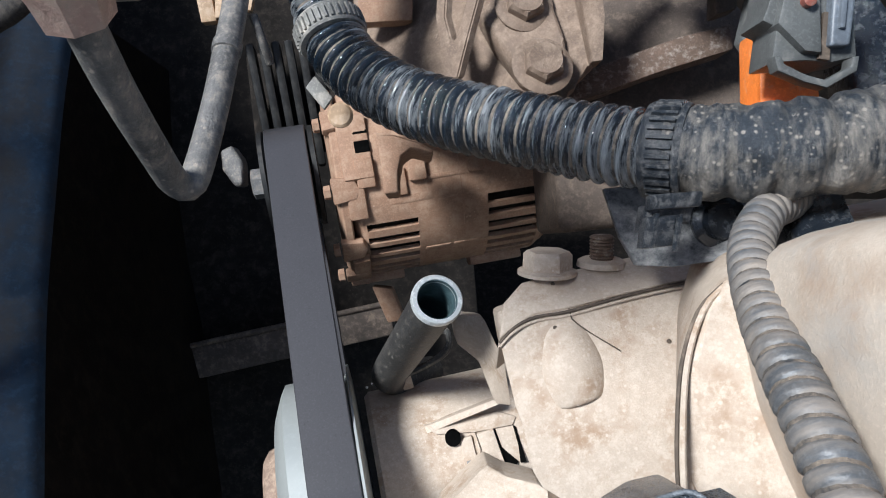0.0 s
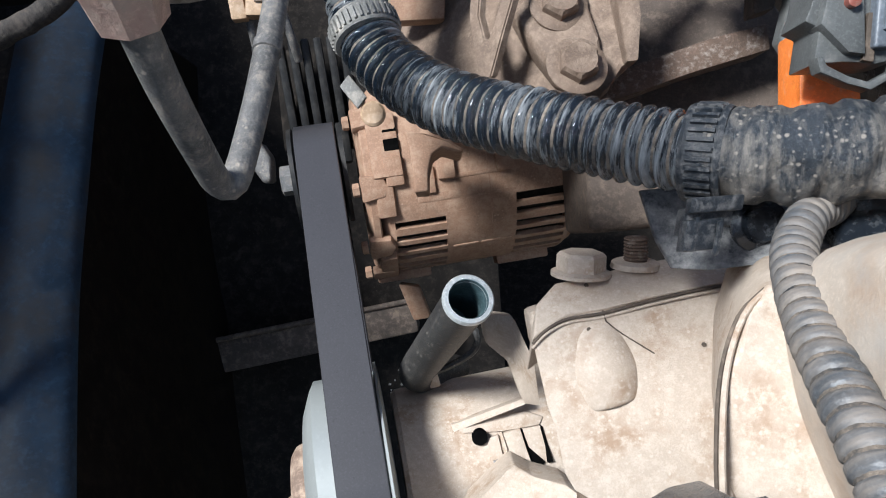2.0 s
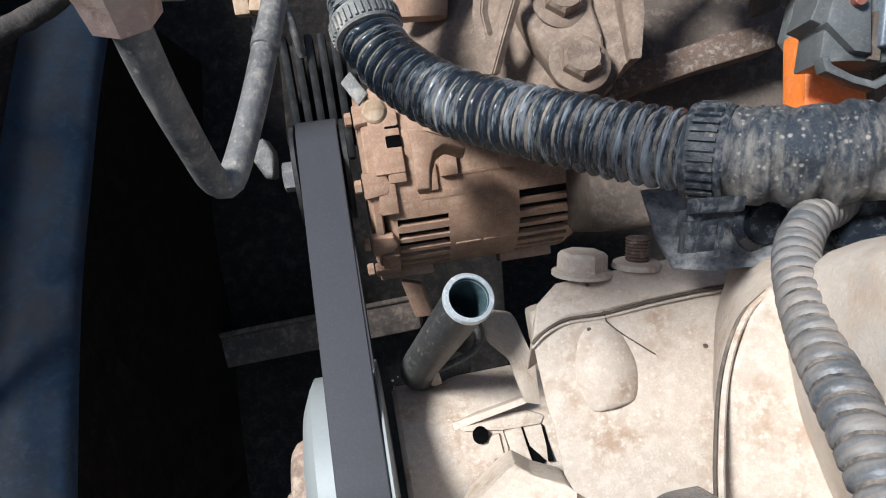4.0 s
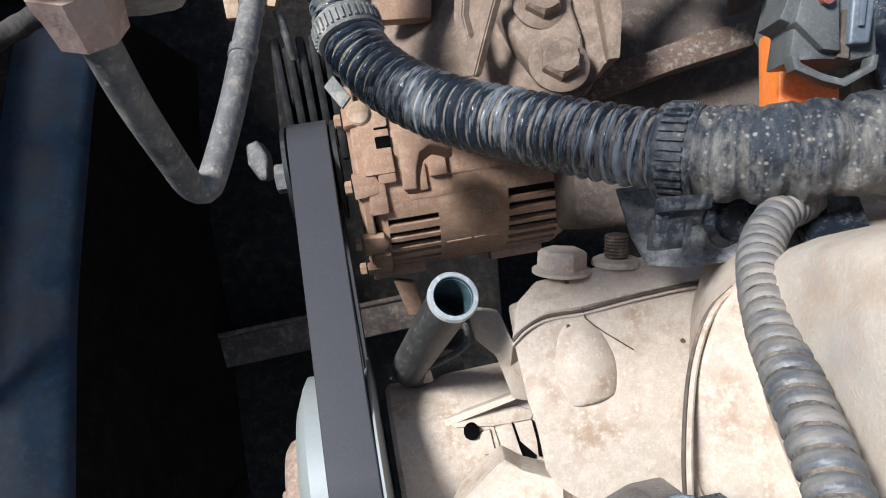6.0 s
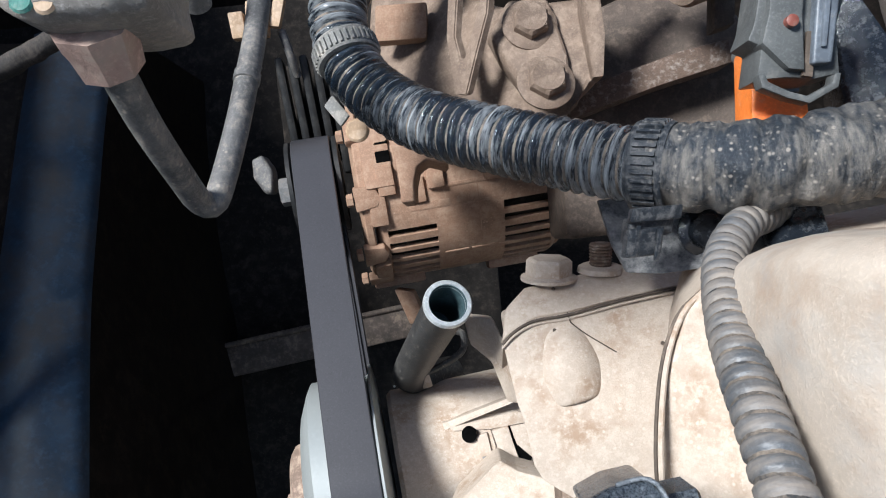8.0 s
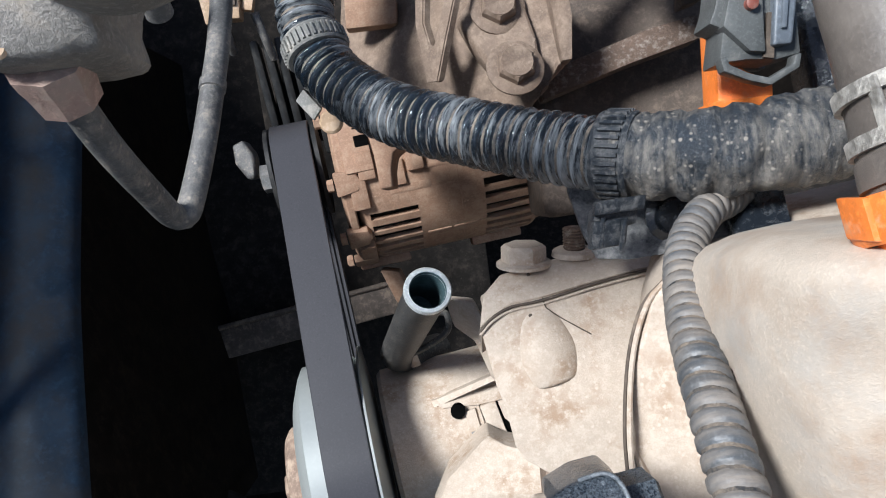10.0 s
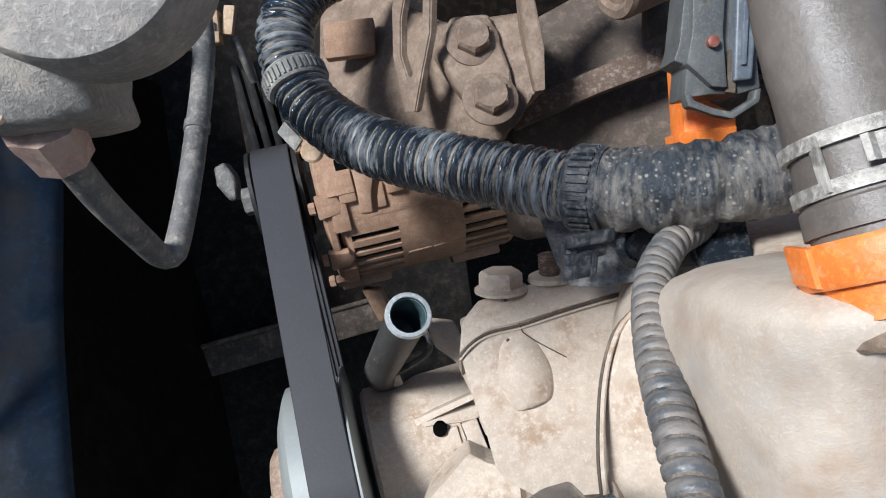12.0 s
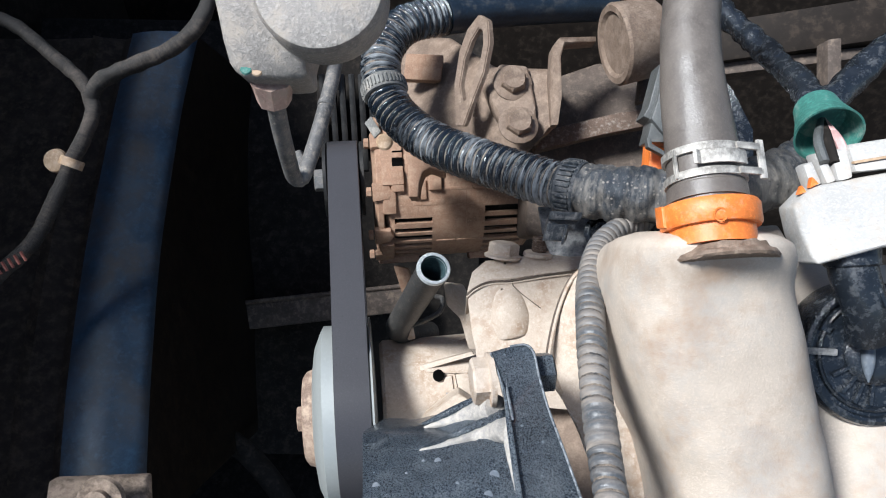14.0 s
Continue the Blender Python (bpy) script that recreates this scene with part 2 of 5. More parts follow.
def spline(pts, step):
    """Evenly spaced points on a Catmull-Rom curve through pts (tuples of any length)."""
    p = [np.array(q, float) for q in pts]
    p = [2 * p[0] - p[1]] + p + [2 * p[-1] - p[-2]]
    fine = []
    for i in range(1, len(p) - 2):
        for t in np.linspace(0, 1, 40, endpoint=False):
            a, b, c, d = p[i - 1:i + 3]
            fine.append(0.5 * (2 * b + (c - a) * t + (2 * a - 5 * b + 4 * c - d) * t * t + (3 * b - a - 3 * c + d) * t ** 3))
    fine.append(p[-2])
    fine = np.array(fine)
    run = np.concatenate([[0], np.cumsum(np.linalg.norm(np.diff(fine[:, :3], axis=0), axis=1))])
    n = max(2, int(run[-1] / step) + 1)
    s = np.linspace(0, run[-1], n)
    return np.stack([np.interp(s, run, fine[:, j]) for j in range(fine.shape[1])], 1), s


def tube(pts, radius, step=0.003, segs=20, ribs=None, caps=True, wobble=0.0, bm=None, clip=None):
    """A round tube along a curve. ribs=(pitch, depth, lean, roundness): moulded corrugations."""
    bm = bm or bmesh.new()
    path, s = spline(pts, step)
    if clip:
        keep = (s >= clip[0]) & (s <= clip[1])
        path, s = path[keep], s[keep]
    xyz = path[:, :3]
    tan = np.gradient(xyz, axis=0)
    tan /= np.linalg.norm(tan, axis=1)[:, None]
    side = np.cross(tan[0], (0.2, 0.3, 1.0))
    rings = []
    for i in range(len(xyz)):
        side = side - tan[i] * (side @ tan[i])
        side /= np.linalg.norm(side)
        up = np.cross(tan[i], side)
        r = path[i, 3] if path.shape[1] > 3 else radius
        ring = []
        for j in range(segs):
            a = 2 * math.pi * j / segs
            rr = r
            if ribs:
                pitch, depth, lean = ribs[:3]
                ph = (s[i] / pitch + lean * a / (2 * math.pi)) % 1.0
                rr -= depth * (0.5 + 0.5 * math.cos(2 * math.pi * ph)) ** ribs[3] if len(ribs) > 3 else depth * min(1.0, max(0.0, abs(ph - 0.5) * 2 - 0.55) / 0.3)
            q = xyz[i] + rr * (math.cos(a) * side + math.sin(a) * up)
            if wobble:
                f = noise.noise(Vector(q) * 130)
                q = q + wobble * f * (math.cos(a) * side + math.sin(a) * up)
            ring.append(bm.verts.new(q))
        rings.append(ring)
    uvs = bm.loops.layers.uv.verify()
    turn = 2 * math.pi * radius / segs
    for i, (a, b) in enumerate(zip(rings, rings[1:])):
        for j in range(segs):
            f = bm.faces.new((a[j], a[(j + 1) % segs], b[(j + 1) % segs], b[j]))
            for lp, (u, v) in zip(f.loops, ((j, i), (j + 1, i), (j + 1, i + 1), (j, i + 1))):
                lp[uvs].uv = (abs(u - segs / 2) * turn, s[v])
    if caps:
        bm.faces.new(rings[0][::-1])
        bm.faces.new(rings[-1])
    return bm


def basis_from(axis, up=(0, 0, 1)):
    z = Vector(axis).normalized()
    x = Vector(up).cross(z)
    if x.length < 1e-4:
        x = Vector((1, 0, 0))
    x.normalize()
    return x, z.cross(x), z


def lathe(p, axis, profile, segs=40, up=(0, 0, 1), bm=None, phase=0.0, closed=False):
    """Turned solid: profile of (along, radius) about the axis through p."""
    bm = bm or bmesh.new()
    x, y, z = basis_from(axis, up)
    p = Vector(p)
    rings = []
    for along, r in profile:
        rings.append([bm.verts.new(p + z * along + (x * math.cos(phase + 2 * math.pi * j / segs) + y * math.sin(phase + 2 * math.pi * j / segs)) * max(r, 1e-5)) for j in range(segs)])
    pairs = list(zip(rings, rings[1:])) + ([(rings[-1], rings[0])] if closed else [])
    for a, b in pairs:
        for j in range(segs):
            bm.faces.new((a[j], a[(j + 1) % segs], b[(j + 1) % segs], b[j]))
    if not closed:
        bm.faces.new(rings[0][::-1])
        bm.faces.new(rings[-1])
    return bm


def slab(outline, push, bevel=0.002, segs=2, bm=None):
    """A solid: an outline in space pushed along a vector, its edges rounded."""
    own = bmesh.new()
    push = Vector(push)
    a = [own.verts.new(q) for q in outline]
    b = [own.verts.new(Vector(q) + push) for q in outline]
    n = len(a)
    own.faces.new(a)
    own.faces.new(b[::-1])
    for i in range(n):
        own.faces.new((a[i], b[i], b[(i + 1) % n], a[(i + 1) % n]))
    bmesh.ops.recalc_face_normals(own, faces=own.faces)
    if bevel:
        bmesh.ops.bevel(own, geom=list(own.edges), offset=bevel, segments=segs, profile=0.6, affect="EDGES", clamp_overlap=True)
    bmesh.ops.triangulate(own, faces=[f for f in own.faces if len(f.verts) > 4])
    if bm is None:
        return own
    tmp = bpy.data.meshes.new("tmp")
    own.to_mesh(tmp)
    own.free()
    bm.from_mesh(tmp)
    bpy.data.meshes.remove(tmp)
    return bm


def block(p, x, y, z, size, bevel=0.001, segs=2, bm=None):
    """A rounded box at p with half-axes along x, y, z (unit vectors) and full size."""
    x, y, z = (Vector(v).normalized() for v in (x, y, z))
    a, b, c = (s / 2 for s in size)
    p = Vector(p)
    out = [p - x * a - y * b - z * c, p + x * a - y * b - z * c, p + x * a + y * b - z * c, p - x * a + y * b - z * c]
    return slab(out, z * 2 * c, bevel, segs, bm)


def rough_up(bm, amp, freq, cuts=0):
    """Uneven cast skin."""
    if cuts:
        bmesh.ops.subdivide_edges(bm, edges=bm.edges, cuts=cuts, use_grid_fill=True)
    bm.normal_update()
    for v in bm.verts:
        v.co += v.normal * amp * noise.noise(v.co * freq)
    return bm


def bolt(name, p, axis, head, flange, height, parent=None, label="", mat=None, sub=True):
    """Hexagon flange bolt, its head pointing along axis."""
    ob = part(name, lathe(p, axis, [(0, flange), (0.0012, flange), (0.0022, flange * 0.86), (0.0024, flange * 0.8)], 36), mat or M_BLOCK, parent, label)
    hexa = lathe(p, axis, [(0.001, head), (height - 0.0022, head), (height - 0.0004, head * 0.86), (height - 0.0004, 0.0)], 6, phase=0.35)
    hd_ = part("head", hexa, mat or M_BLOCK, ob, sharp=25)
    part("crown", lathe(p, axis, [(height - 0.0016, head * 0.86), (height, head * 0.78), (height - 0.0003, head * 0.62), (height - 0.0003, 0.0)], 28), mat or M_BLOCK, hd_)
    return ob


ENG = pose(0, 0, 0, 0, 0, 13.5)
EX, EY, EZ = (Vector(ENG.col[i][:3]) for i in range(3))


def eng(x, s, z):
    """Engine space: x along the crankshaft, s across, z up."""
    return ENG @ Vector((x, s, z))


TOCAM = Vector((0.05, -0.67, 0.74))

# ---- setting ----
g = bmesh.new()
bmesh.ops.create_grid(g, x_segments=24, y_segments=24, size=60)
rough_up(g, 0.02, 0.7)
tagged(part("ground", g, M_GROUND), "dark oily earth under the engine bay", "ground", kind="structure")
fw = slab([(-1.0, 0.93, 0.3), (1.2, 0.93, 0.3), (1.2, 0.93, 1.32), (-1.0, 0.93, 1.32)], (0, 0.05, 0), 0.004)
tagged(part("wall_far", fw, M_SHELL), "grimy dark sheet-metal bulkhead of the engine bay", "wall", kind="structure")
lw = slab([(-0.62, -0.9, 0.2), (-0.62, 0.93, 0.2), (-0.62, 0.93, 1.3), (-0.62, -0.9, 1.3)], (-0.03, 0, 0), 0.004)
tagged(part("wall_side", lw, M_SHELL), "dark dusty inner fender wall", "wall", kind="structure")
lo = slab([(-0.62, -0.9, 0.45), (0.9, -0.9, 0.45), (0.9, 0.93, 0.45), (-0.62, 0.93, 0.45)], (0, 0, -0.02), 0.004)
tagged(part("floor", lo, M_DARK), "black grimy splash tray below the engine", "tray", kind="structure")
# Unseen hood, added to block the far sky and darken glossy reflections.
hd = slab([(-1.0, 0.95, 1.36), (1.2, 0.95, 1.36), (1.2, 1.5, 2.3), (-1.0, 1.5, 2.3)], (0, 0.02, 0.02), 0.004)
tagged(part("hood", hd, M_SHELL), "unseen raised hood added to block far sky and darken reflections", "hood")

# Unseen ledge, added to keep the left sun off the blue panel.
ft = slab([(-1.1, -1.2, 1.40), (-0.535, -1.2, 1.40), (-0.535, 0.95, 1.40), (-1.1, 0.95, 1.40)], (0, 0, 0.03), 0.01, 3)
tagged(part("fender_shade_ledge", ft, M_BLUE), "unseen blue ledge added to shade the inner fender panel", "body panel", kind="structure")

# blue inner fender panel with a rolled edge
fender = thing("fender_panel", (-0.2745, 0.1943, 0.9609), "faded blue painted inner body panel with dusty streaks", "body panel")
edge = [(-0.2953, 0.5125, 1.0632), (-0.2898, 0.4352, 1.0329), (-0.2798, 0.3627, 1.0066), (-0.2643, 0.2766, 0.9810), (-0.2384, 0.1752, 0.9542), (-0.2187, 0.1079, 0.9388), (-0.1981, 0.0438, 0.9261)]
inner = [(-0.3575, 0.5002, 1.0636), (-0.3511, 0.4234, 1.0337), (-0.3412, 0.3512, 1.0077), (-0.3260, 0.2655, 0.9825), (-0.3009, 0.1646, 0.9562), (-0.2801, 0.0979, 0.9412), (-0.2573, 0.0345, 0.9290)]


def strip(rows, thick):
    """A sheet through rows of points, given some thickness."""
    bm = bmesh.new()
    vs = [[bm.verts.new(q) for q in r] for r in rows]
    for a, b in zip(vs, vs[1:]):
        for j in range(len(a) - 1):
            bm.faces.new((a[j], a[j + 1], b[j + 1], b[j]))
    bmesh.ops.solidify(bm, geom=list(bm.faces), thickness=thick)
    return bm


def paired(p, q, n=40):
    u, v = spline(p, 0.002)[0], spline(q, 0.002)[0]
    return [(Vector(u[int(i * (len(u) - 1) / (n - 1))]), Vector(v[int(i * (len(v) - 1) / (n - 1))])) for i in range(n)]


pairs_ = paired(edge, inner)
part("pillar", strip([[i - TOCAM * 0.012, i, i.lerp(e, 0.2) + TOCAM * 0.006, i.lerp(e, 0.45) + TOCAM * 0.010, i.lerp(e, 0.7) + TOCAM * 0.009, i.lerp(e, 0.92) + TOCAM * 0.003, e, e - TOCAM * 0.012] for e, i in pairs_], 0.0015), M_BLUE, fender, sharp=60)
# Flank is coloured dark in place of the shade beside the blue strip.
part("flank", strip([[e - TOCAM * 0.010, e - TOCAM * 0.10 + Vector((0.002, 0, 0)), e - TOCAM * 0.34] for e, i in pairs_], 0.0015), M_SHELL, fender, "flank with shade put into its dark colour")
# Left part of the panel, its shade put into the brown colour.
part("apron", strip([[i - TOCAM * 0.010, i + (i - e) * 0.25 - TOCAM * 0.02, i + (i - e) * 0.6 - TOCAM * 0.012, i + (i - e) * 0.66 - TOCAM * 0.004, i + (i - e) * 0.72 - TOCAM * 0.014, i + (i - e) * 1.6 - TOCAM * 0.02, i + (i - e) * 3.2 - TOCAM * 0.01] for e, i in pairs_], 0.0015), M_APRON, fender, "seamed apron with shade put into its dark brown")
mud = slab([(-0.2539, 0.0575, 0.9836), (-0.1965, 0.0778, 0.9638), (-0.1748, 0.0315, 0.9673), (-0.2323, 0.0130, 0.9956)], -TOCAM * 0.012, 0.002)
mb = part("mounting_plate", mud, M_MUD, fender, "mud-crusted mounting plate")
part("bolt", lathe((-0.2099, 0.0489, 0.9860), TOCAM, [(0, 0.017), (0.004, 0.016), (0.005, 0.009), (0.010, 0.009), (0.011, 0.0)], 24), M_MUD, mb)

# frame rail deep below
rail = thing("frame_rail", (-0.2580, 0.3950, 0.7300), "brown mud-dusted steel frame rail deep in the bay", "frame rail")
part("web", slab([(-0.4617, 0.3825, 0.7025), (-0.0580, 0.4340, 0.7831), (-0.0531, 0.4116, 0.7623), (-0.4582, 0.3561, 0.6781)], -TOCAM * 0.05, 0.004), M_RAIL, rail)
part("top_lip", tube([(-0.4617, 0.3835, 0.7040), (-0.2600, 0.4092, 0.7443), (-0.0580, 0.4350, 0.7846)], 0.0028, 0.01, 12), M_RAIL, rail)
tagged(part("lower_hose", tube([(-0.45, 0.25, 0.45), (-0.3509, 0.2659, 0.7068), (-0.2727, 0.2329, 0.7519), (-0.2272, 0.2246, 0.7408), (-0.1933, 0.2103, 0.7250), (-0.1576, 0.1845, 0.6987), (-0.1271, 0.1511, 0.6659)], 0.012, 0.01, 14), M_DARK), "dark rubber hose curving low in the bay", "hose")

grit = bmesh.new()
for c_, sx, n_ in (((-0.3610, 0.4489, 0.7186), 0.03, 26), ((-0.3406, 0.3438, 0.6211), 0.05, 22), ((-0.0843, 0.4040, 0.6561), 0.025, 12)):
    for _ in range(n_):
        q_ = Vector(c_) + Vector((random.gauss(0, sx), 0, 0)) + Vector((0, 0.74, 0.67)) * random.gauss(0, sx * 0.4)
        bmesh.ops.create_icosphere(grit, subdivisions=1, radius=random.uniform(0.0006, 0.0018), matrix=Matrix.Translation(q_))
tagged(part("grit", grit, M_CLIP), "scattered pale grit and droplets in the dark well", "grit", kind="stuff")
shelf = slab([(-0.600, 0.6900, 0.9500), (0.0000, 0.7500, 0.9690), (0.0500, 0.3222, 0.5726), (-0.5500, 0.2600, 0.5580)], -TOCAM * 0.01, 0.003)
tagged(part("well_panel", shelf, M_DARK), "very dark inner well panel", "panel", kind="structure")

# ---- belt drive ----
BELT_X = -0.0187
C1, R1 = (0.191, 0.909), 0.080
C2, R2 = (0.3955, 1.0027), 0.034


def pulley(name, c, r, label):
    ob = thing(name, eng(BELT_X, *c), label, "pulley")
    ob.rotation_euler = (0, 0, radians(13.5))
    return ob


crank = pulley("crank_pulley", C1, R1, "light grey steel crank pulley spinning under a ribbed belt")
prof = [(-0.034, 0.050), (-0.032, 0.062), (-0.027, R1 - 0.006), (-0.024, R1 - 0.001), (-0.015, R1 - 0.001)]
for i in range(8):
    u = -0.014 + i * 0.0035
    prof += [(u, R1 - 0.001), (u + 0.00175, R1 - 0.0035)]
prof += [(0.0146, R1 - 0.001), (0.0152, R1 + 0.0045), (0.0166, R1 + 0.0045), (0.0175, R1 - 0.004), (0.019, 0.03)]
part("rim", lathe((0, 0, 0), (1, 0, 0), prof, 96), M_RIM, crank, local=True)
part("hub", lathe((0, 0, 0), (1, 0, 0), [(-0.044, 0.010), (-0.044, 0.036), (-0.041, 0.040), (-0.036, 0.042), (-0.032, 0.048)], 48), M_HUB, crank, "dusty brown hub", local=True)
part("hub_bolt", lathe((-0.044, 0, 0), (-1, 0, 0), [(0, 0.012), (0.006, 0.012), (0.007, 0.010)], 6), M_HUB, crank, local=True)

alt_pulley = pulley("alternator_pulley", C2, R2, "dark grooved steel alternator pulley under the belt")
prof = [(-0.019, 0.008), (-0.019, R2 + 0.002), (-0.016, R2 + 0.002), (-0.015, R2 - 0.001)]
for i in range(8):
    u = -0.014 + i * 0.0035
    prof += [(u, R2 - 0.001), (u + 0.00175, R2 - 0.0035)]
prof += [(0.015, R2 - 0.001), (0.016, R2 + 0.002), (0.019, R2 + 0.002), (0.019, 0.008)]
part("sheave", lathe((0, 0, 0), (1, 0, 0), prof, 64), M_RIB, alt_pulley, local=True)
part("nut", lathe((-0.019, 0, 0), (-1, 0, 0), [(0, 0.011), (0.009, 0.011), (0.010, 0.009)], 6), M_STEEL, alt_pulley, local=True)


def belt_line(n):
    """The loop of an open belt round two pulleys: points and outward normals in (s, z)."""
    d = math.hypot(C2[0] - C1[0], C2[1] - C1[1])
    base, gap = math.atan2(C2[1] - C1[1], C2[0] - C1[0]), math.asin((R1 - R2) / d)
    top, bot = base + math.pi / 2 - gap, base - math.pi / 2 + gap
    pts = []
    for c, r, a0, a1, k in ((C1, R1, top, bot + 2 * math.pi, 60), (C2, R2, bot, top, 40)):
        for a in np.linspace(a0, a1, k):
            pts.append((c[0] + r * math.cos(a), c[1] + r * math.sin(a), math.cos(a), math.sin(a)))
    out = []
    for p, q in zip(pts, pts[1:] + pts[:1]):
        m = max(1, int(math.hypot(q[0] - p[0], q[1] - p[1]) / 0.008))
        out += [tuple(p[j] + (q[j] - p[j]) * i / m for j in range(4)) for i in range(m)]
    return out


belt = thing("drive_belt", eng(BELT_X, (C1[0] + C2[0]) / 2, C1[1]), "smooth grey-black ribbed rubber drive belt running round two pulleys", "belt")


def belt_strip(section):
    """A closed profile (across, out) carried round the belt's loop."""
    bm = bmesh.new()
    loop = [[bm.verts.new(eng(BELT_X + u, s + ns * h, z + nz * h)) for u, h in section] for s, z, ns, nz in belt_line(0)]
    for a, b in zip(loop, loop[1:] + loop[:1]):
        for j in range(len(section)):
            bm.faces.new((a[j], a[(j + 1) % len(section)], b[(j + 1) % len(section)], b[j]))
    return bm


part("backing", belt_strip([(-0.0142, 0.0), (-0.0142, 0.0024), (-0.0136, 0.003), (0.0136, 0.003), (0.0142, 0.0024), (0.0142, 0.0)]), M_BELT, belt, sharp=30)
for i in range(8):
    u = -0.0126 + i * 0.0036
    part("rib", belt_strip([(u - 0.0017, 0.0001), (u + 0.0017, 0.0001), (u + 0.0009, -0.0022), (u - 0.0009, -0.0022)]), M_BELT, belt, sharp=30)

# grooved drum behind the alternator pulley
drum = thing("grooved_drum", (-0.1366, 0.5009, 0.9860), "dark finned fan drum behind the alternator pulley", "fan")
for i in range(6):
    c = Vector((-0.1592, 0.4957, 0.9831)).lerp(Vector((-0.1065, 0.5023, 0.9849)), i / 5)
    part("fin", slab([c + EX * x_ + q for x_, q in ((-0.0035, EY * 0.02 + EZ * 0.045), (0.0035, EY * 0.02 + EZ * 0.045), (0.0035, -EY * 0.03 - EZ * 0.05), (-0.0035, -EY * 0.03 - EZ * 0.05))], EY * 0.02 - EZ * 0.02, 0.0025), M_RIB, drum)
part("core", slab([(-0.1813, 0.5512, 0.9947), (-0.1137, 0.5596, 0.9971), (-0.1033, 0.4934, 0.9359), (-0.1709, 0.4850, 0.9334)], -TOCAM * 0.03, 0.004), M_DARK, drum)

# ---- alternator ----
ALT = (0.045, 0.3985, 0.986)
alt = thing("alternator", eng(*ALT), "clay-dusted cast alternator with slotted vents", "alternator")
AR = 0.0695


def drum_shell(x0, x1, r, slots=(), segs=72, wall=0.004, ends=(0.012, 0.008)):
    """Cast housing, rounded at both ends, with real vent slots: (x from, x to, angle from, angle to)."""
    bm = bmesh.new()
    p = eng(0, ALT[1], ALT[2])
    xs = {x0, x1, *[v for s in slots for v in s[:2]]}
    xs |= {x0 + ends[0] * (1 - math.cos(a * math.pi / 12)) for a in range(7)} | {x1 - ends[1] * (1 - math.cos(a * math.pi / 12)) for a in range(7)}
    xs = sorted(xs)
    ang = np.linspace(0, 360, segs, endpoint=False)

    def shape(x):
        drop = 0.0
        for e, w in ((x - x0, ends[0]), (x1 - x, ends[1])):
            if e < w:
                drop = max(drop, w * (1 - math.sqrt(max(0.0, 1 - (1 - e / w) ** 2))))
        return drop

    def at(x, a, rr):
        return p + EX * x + (EY * math.cos(radians(a)) + EZ * math.sin(radians(a))) * (rr - shape(x))

    def open_at(k, j):
        if not 0 <= k < len(xs) - 1:
            return True
        mx, ma = (xs[k] + xs[k + 1]) / 2, (ang[j % segs] + 180 / segs)
        return any(s[0] < mx < s[1] and s[2] < ma < s[3] for s in slots)

    grid = [[[bm.verts.new(at(x, a, rr)) for a in ang] for x in xs] for rr in (r, r - wall)]
    for k in range(len(xs) - 1):
        for j in range(segs):
            if open_at(k, j):
                continue
            i = (j + 1) % segs
            o, u = grid
            bm.faces.new((o[k][j], o[k + 1][j], o[k + 1][i], o[k][i]))
            bm.faces.new((u[k][i], u[k + 1][i], u[k + 1][j], u[k][j]))
            for gone, c1, c2 in ((open_at(k - 1, j), (k, j), (k, i)), (open_at(k + 1, j), (k + 1, j), (k + 1, i)), (open_at(k, j - 1), (k, j), (k + 1, j)), (open_at(k, j + 1), (k, i), (k + 1, i))):
                if gone:
                    bm.faces.new((o[c1[0]][c1[1]], o[c2[0]][c2[1]], u[c2[0]][c2[1]], u[c1[0]][c1[1]]))
    bmesh.ops.delete(bm, geom=[v for v in bm.verts if not v.link_faces], context="VERTS")
    return bm


slots = []
for i in range(7):
    slots.append((0.026, 0.061, 162 + i * 8.5, 167.2 + i * 8.5))
    slots.append((0.110, 0.146, 155 + i * 8.5, 160.2 + i * 8.5))
part("housing", drum_shell(0.018, 0.153, AR, slots, 240), M_ALT, alt, sharp=50)
part("stator", lathe(eng(0.021, ALT[1], ALT[2]), EX, [(0, 0.01), (0, 0.057), (0.127, 0.057), (0.134, 0.01)], 48), M_DARK, alt, "dark copper-wound stator inside")
for x_, r_, w_ in ((0.011, 0.070, 0.006), (0.092, 0.0699, 0.0012), (0.152, 0.065, 0.004)):
    part("flange", lathe(eng(x_, ALT[1], ALT[2]), EX, [(0, r_ - 0.006), (0, r_ - 0.001), (0.001, r_), (w_ - 0.001, r_), (w_, r_ - 0.001), (w_, r_ - 0.006)], 72), M_ALT, alt)
for x_ in (0.030, 0.064, 0.104):
    part("boss", block(eng(x_, ALT[1] - 0.046, ALT[2] + 0.050), EX, (EY + EZ), (EZ - EY), (0.012, 0.02, 0.012), 0.002), M_ALT, alt)
part("rear_cover", lathe(eng(0.156, ALT[1], ALT[2]), EX, [(0, 0.062), (0.014, 0.058), (0.020, 0.050), (0.020, 0.0)], 60), M_BROWN, alt, "darker rear end cover")
part("front_cover", lathe(eng(0.011, ALT[1], ALT[2]), -EX, [(0, 0.066), (0.002, 0.060), (0.003, 0.040), (0.003, 0.0)], 60), M_ALT, alt)
def on_alt(x, a, lift=0.0):
    """A point on the housing, and the outward direction there."""
    d = EY * math.cos(radians(a)) + EZ * math.sin(radians(a))
    return eng(x, ALT[1], ALT[2]) + d * (AR + lift), d


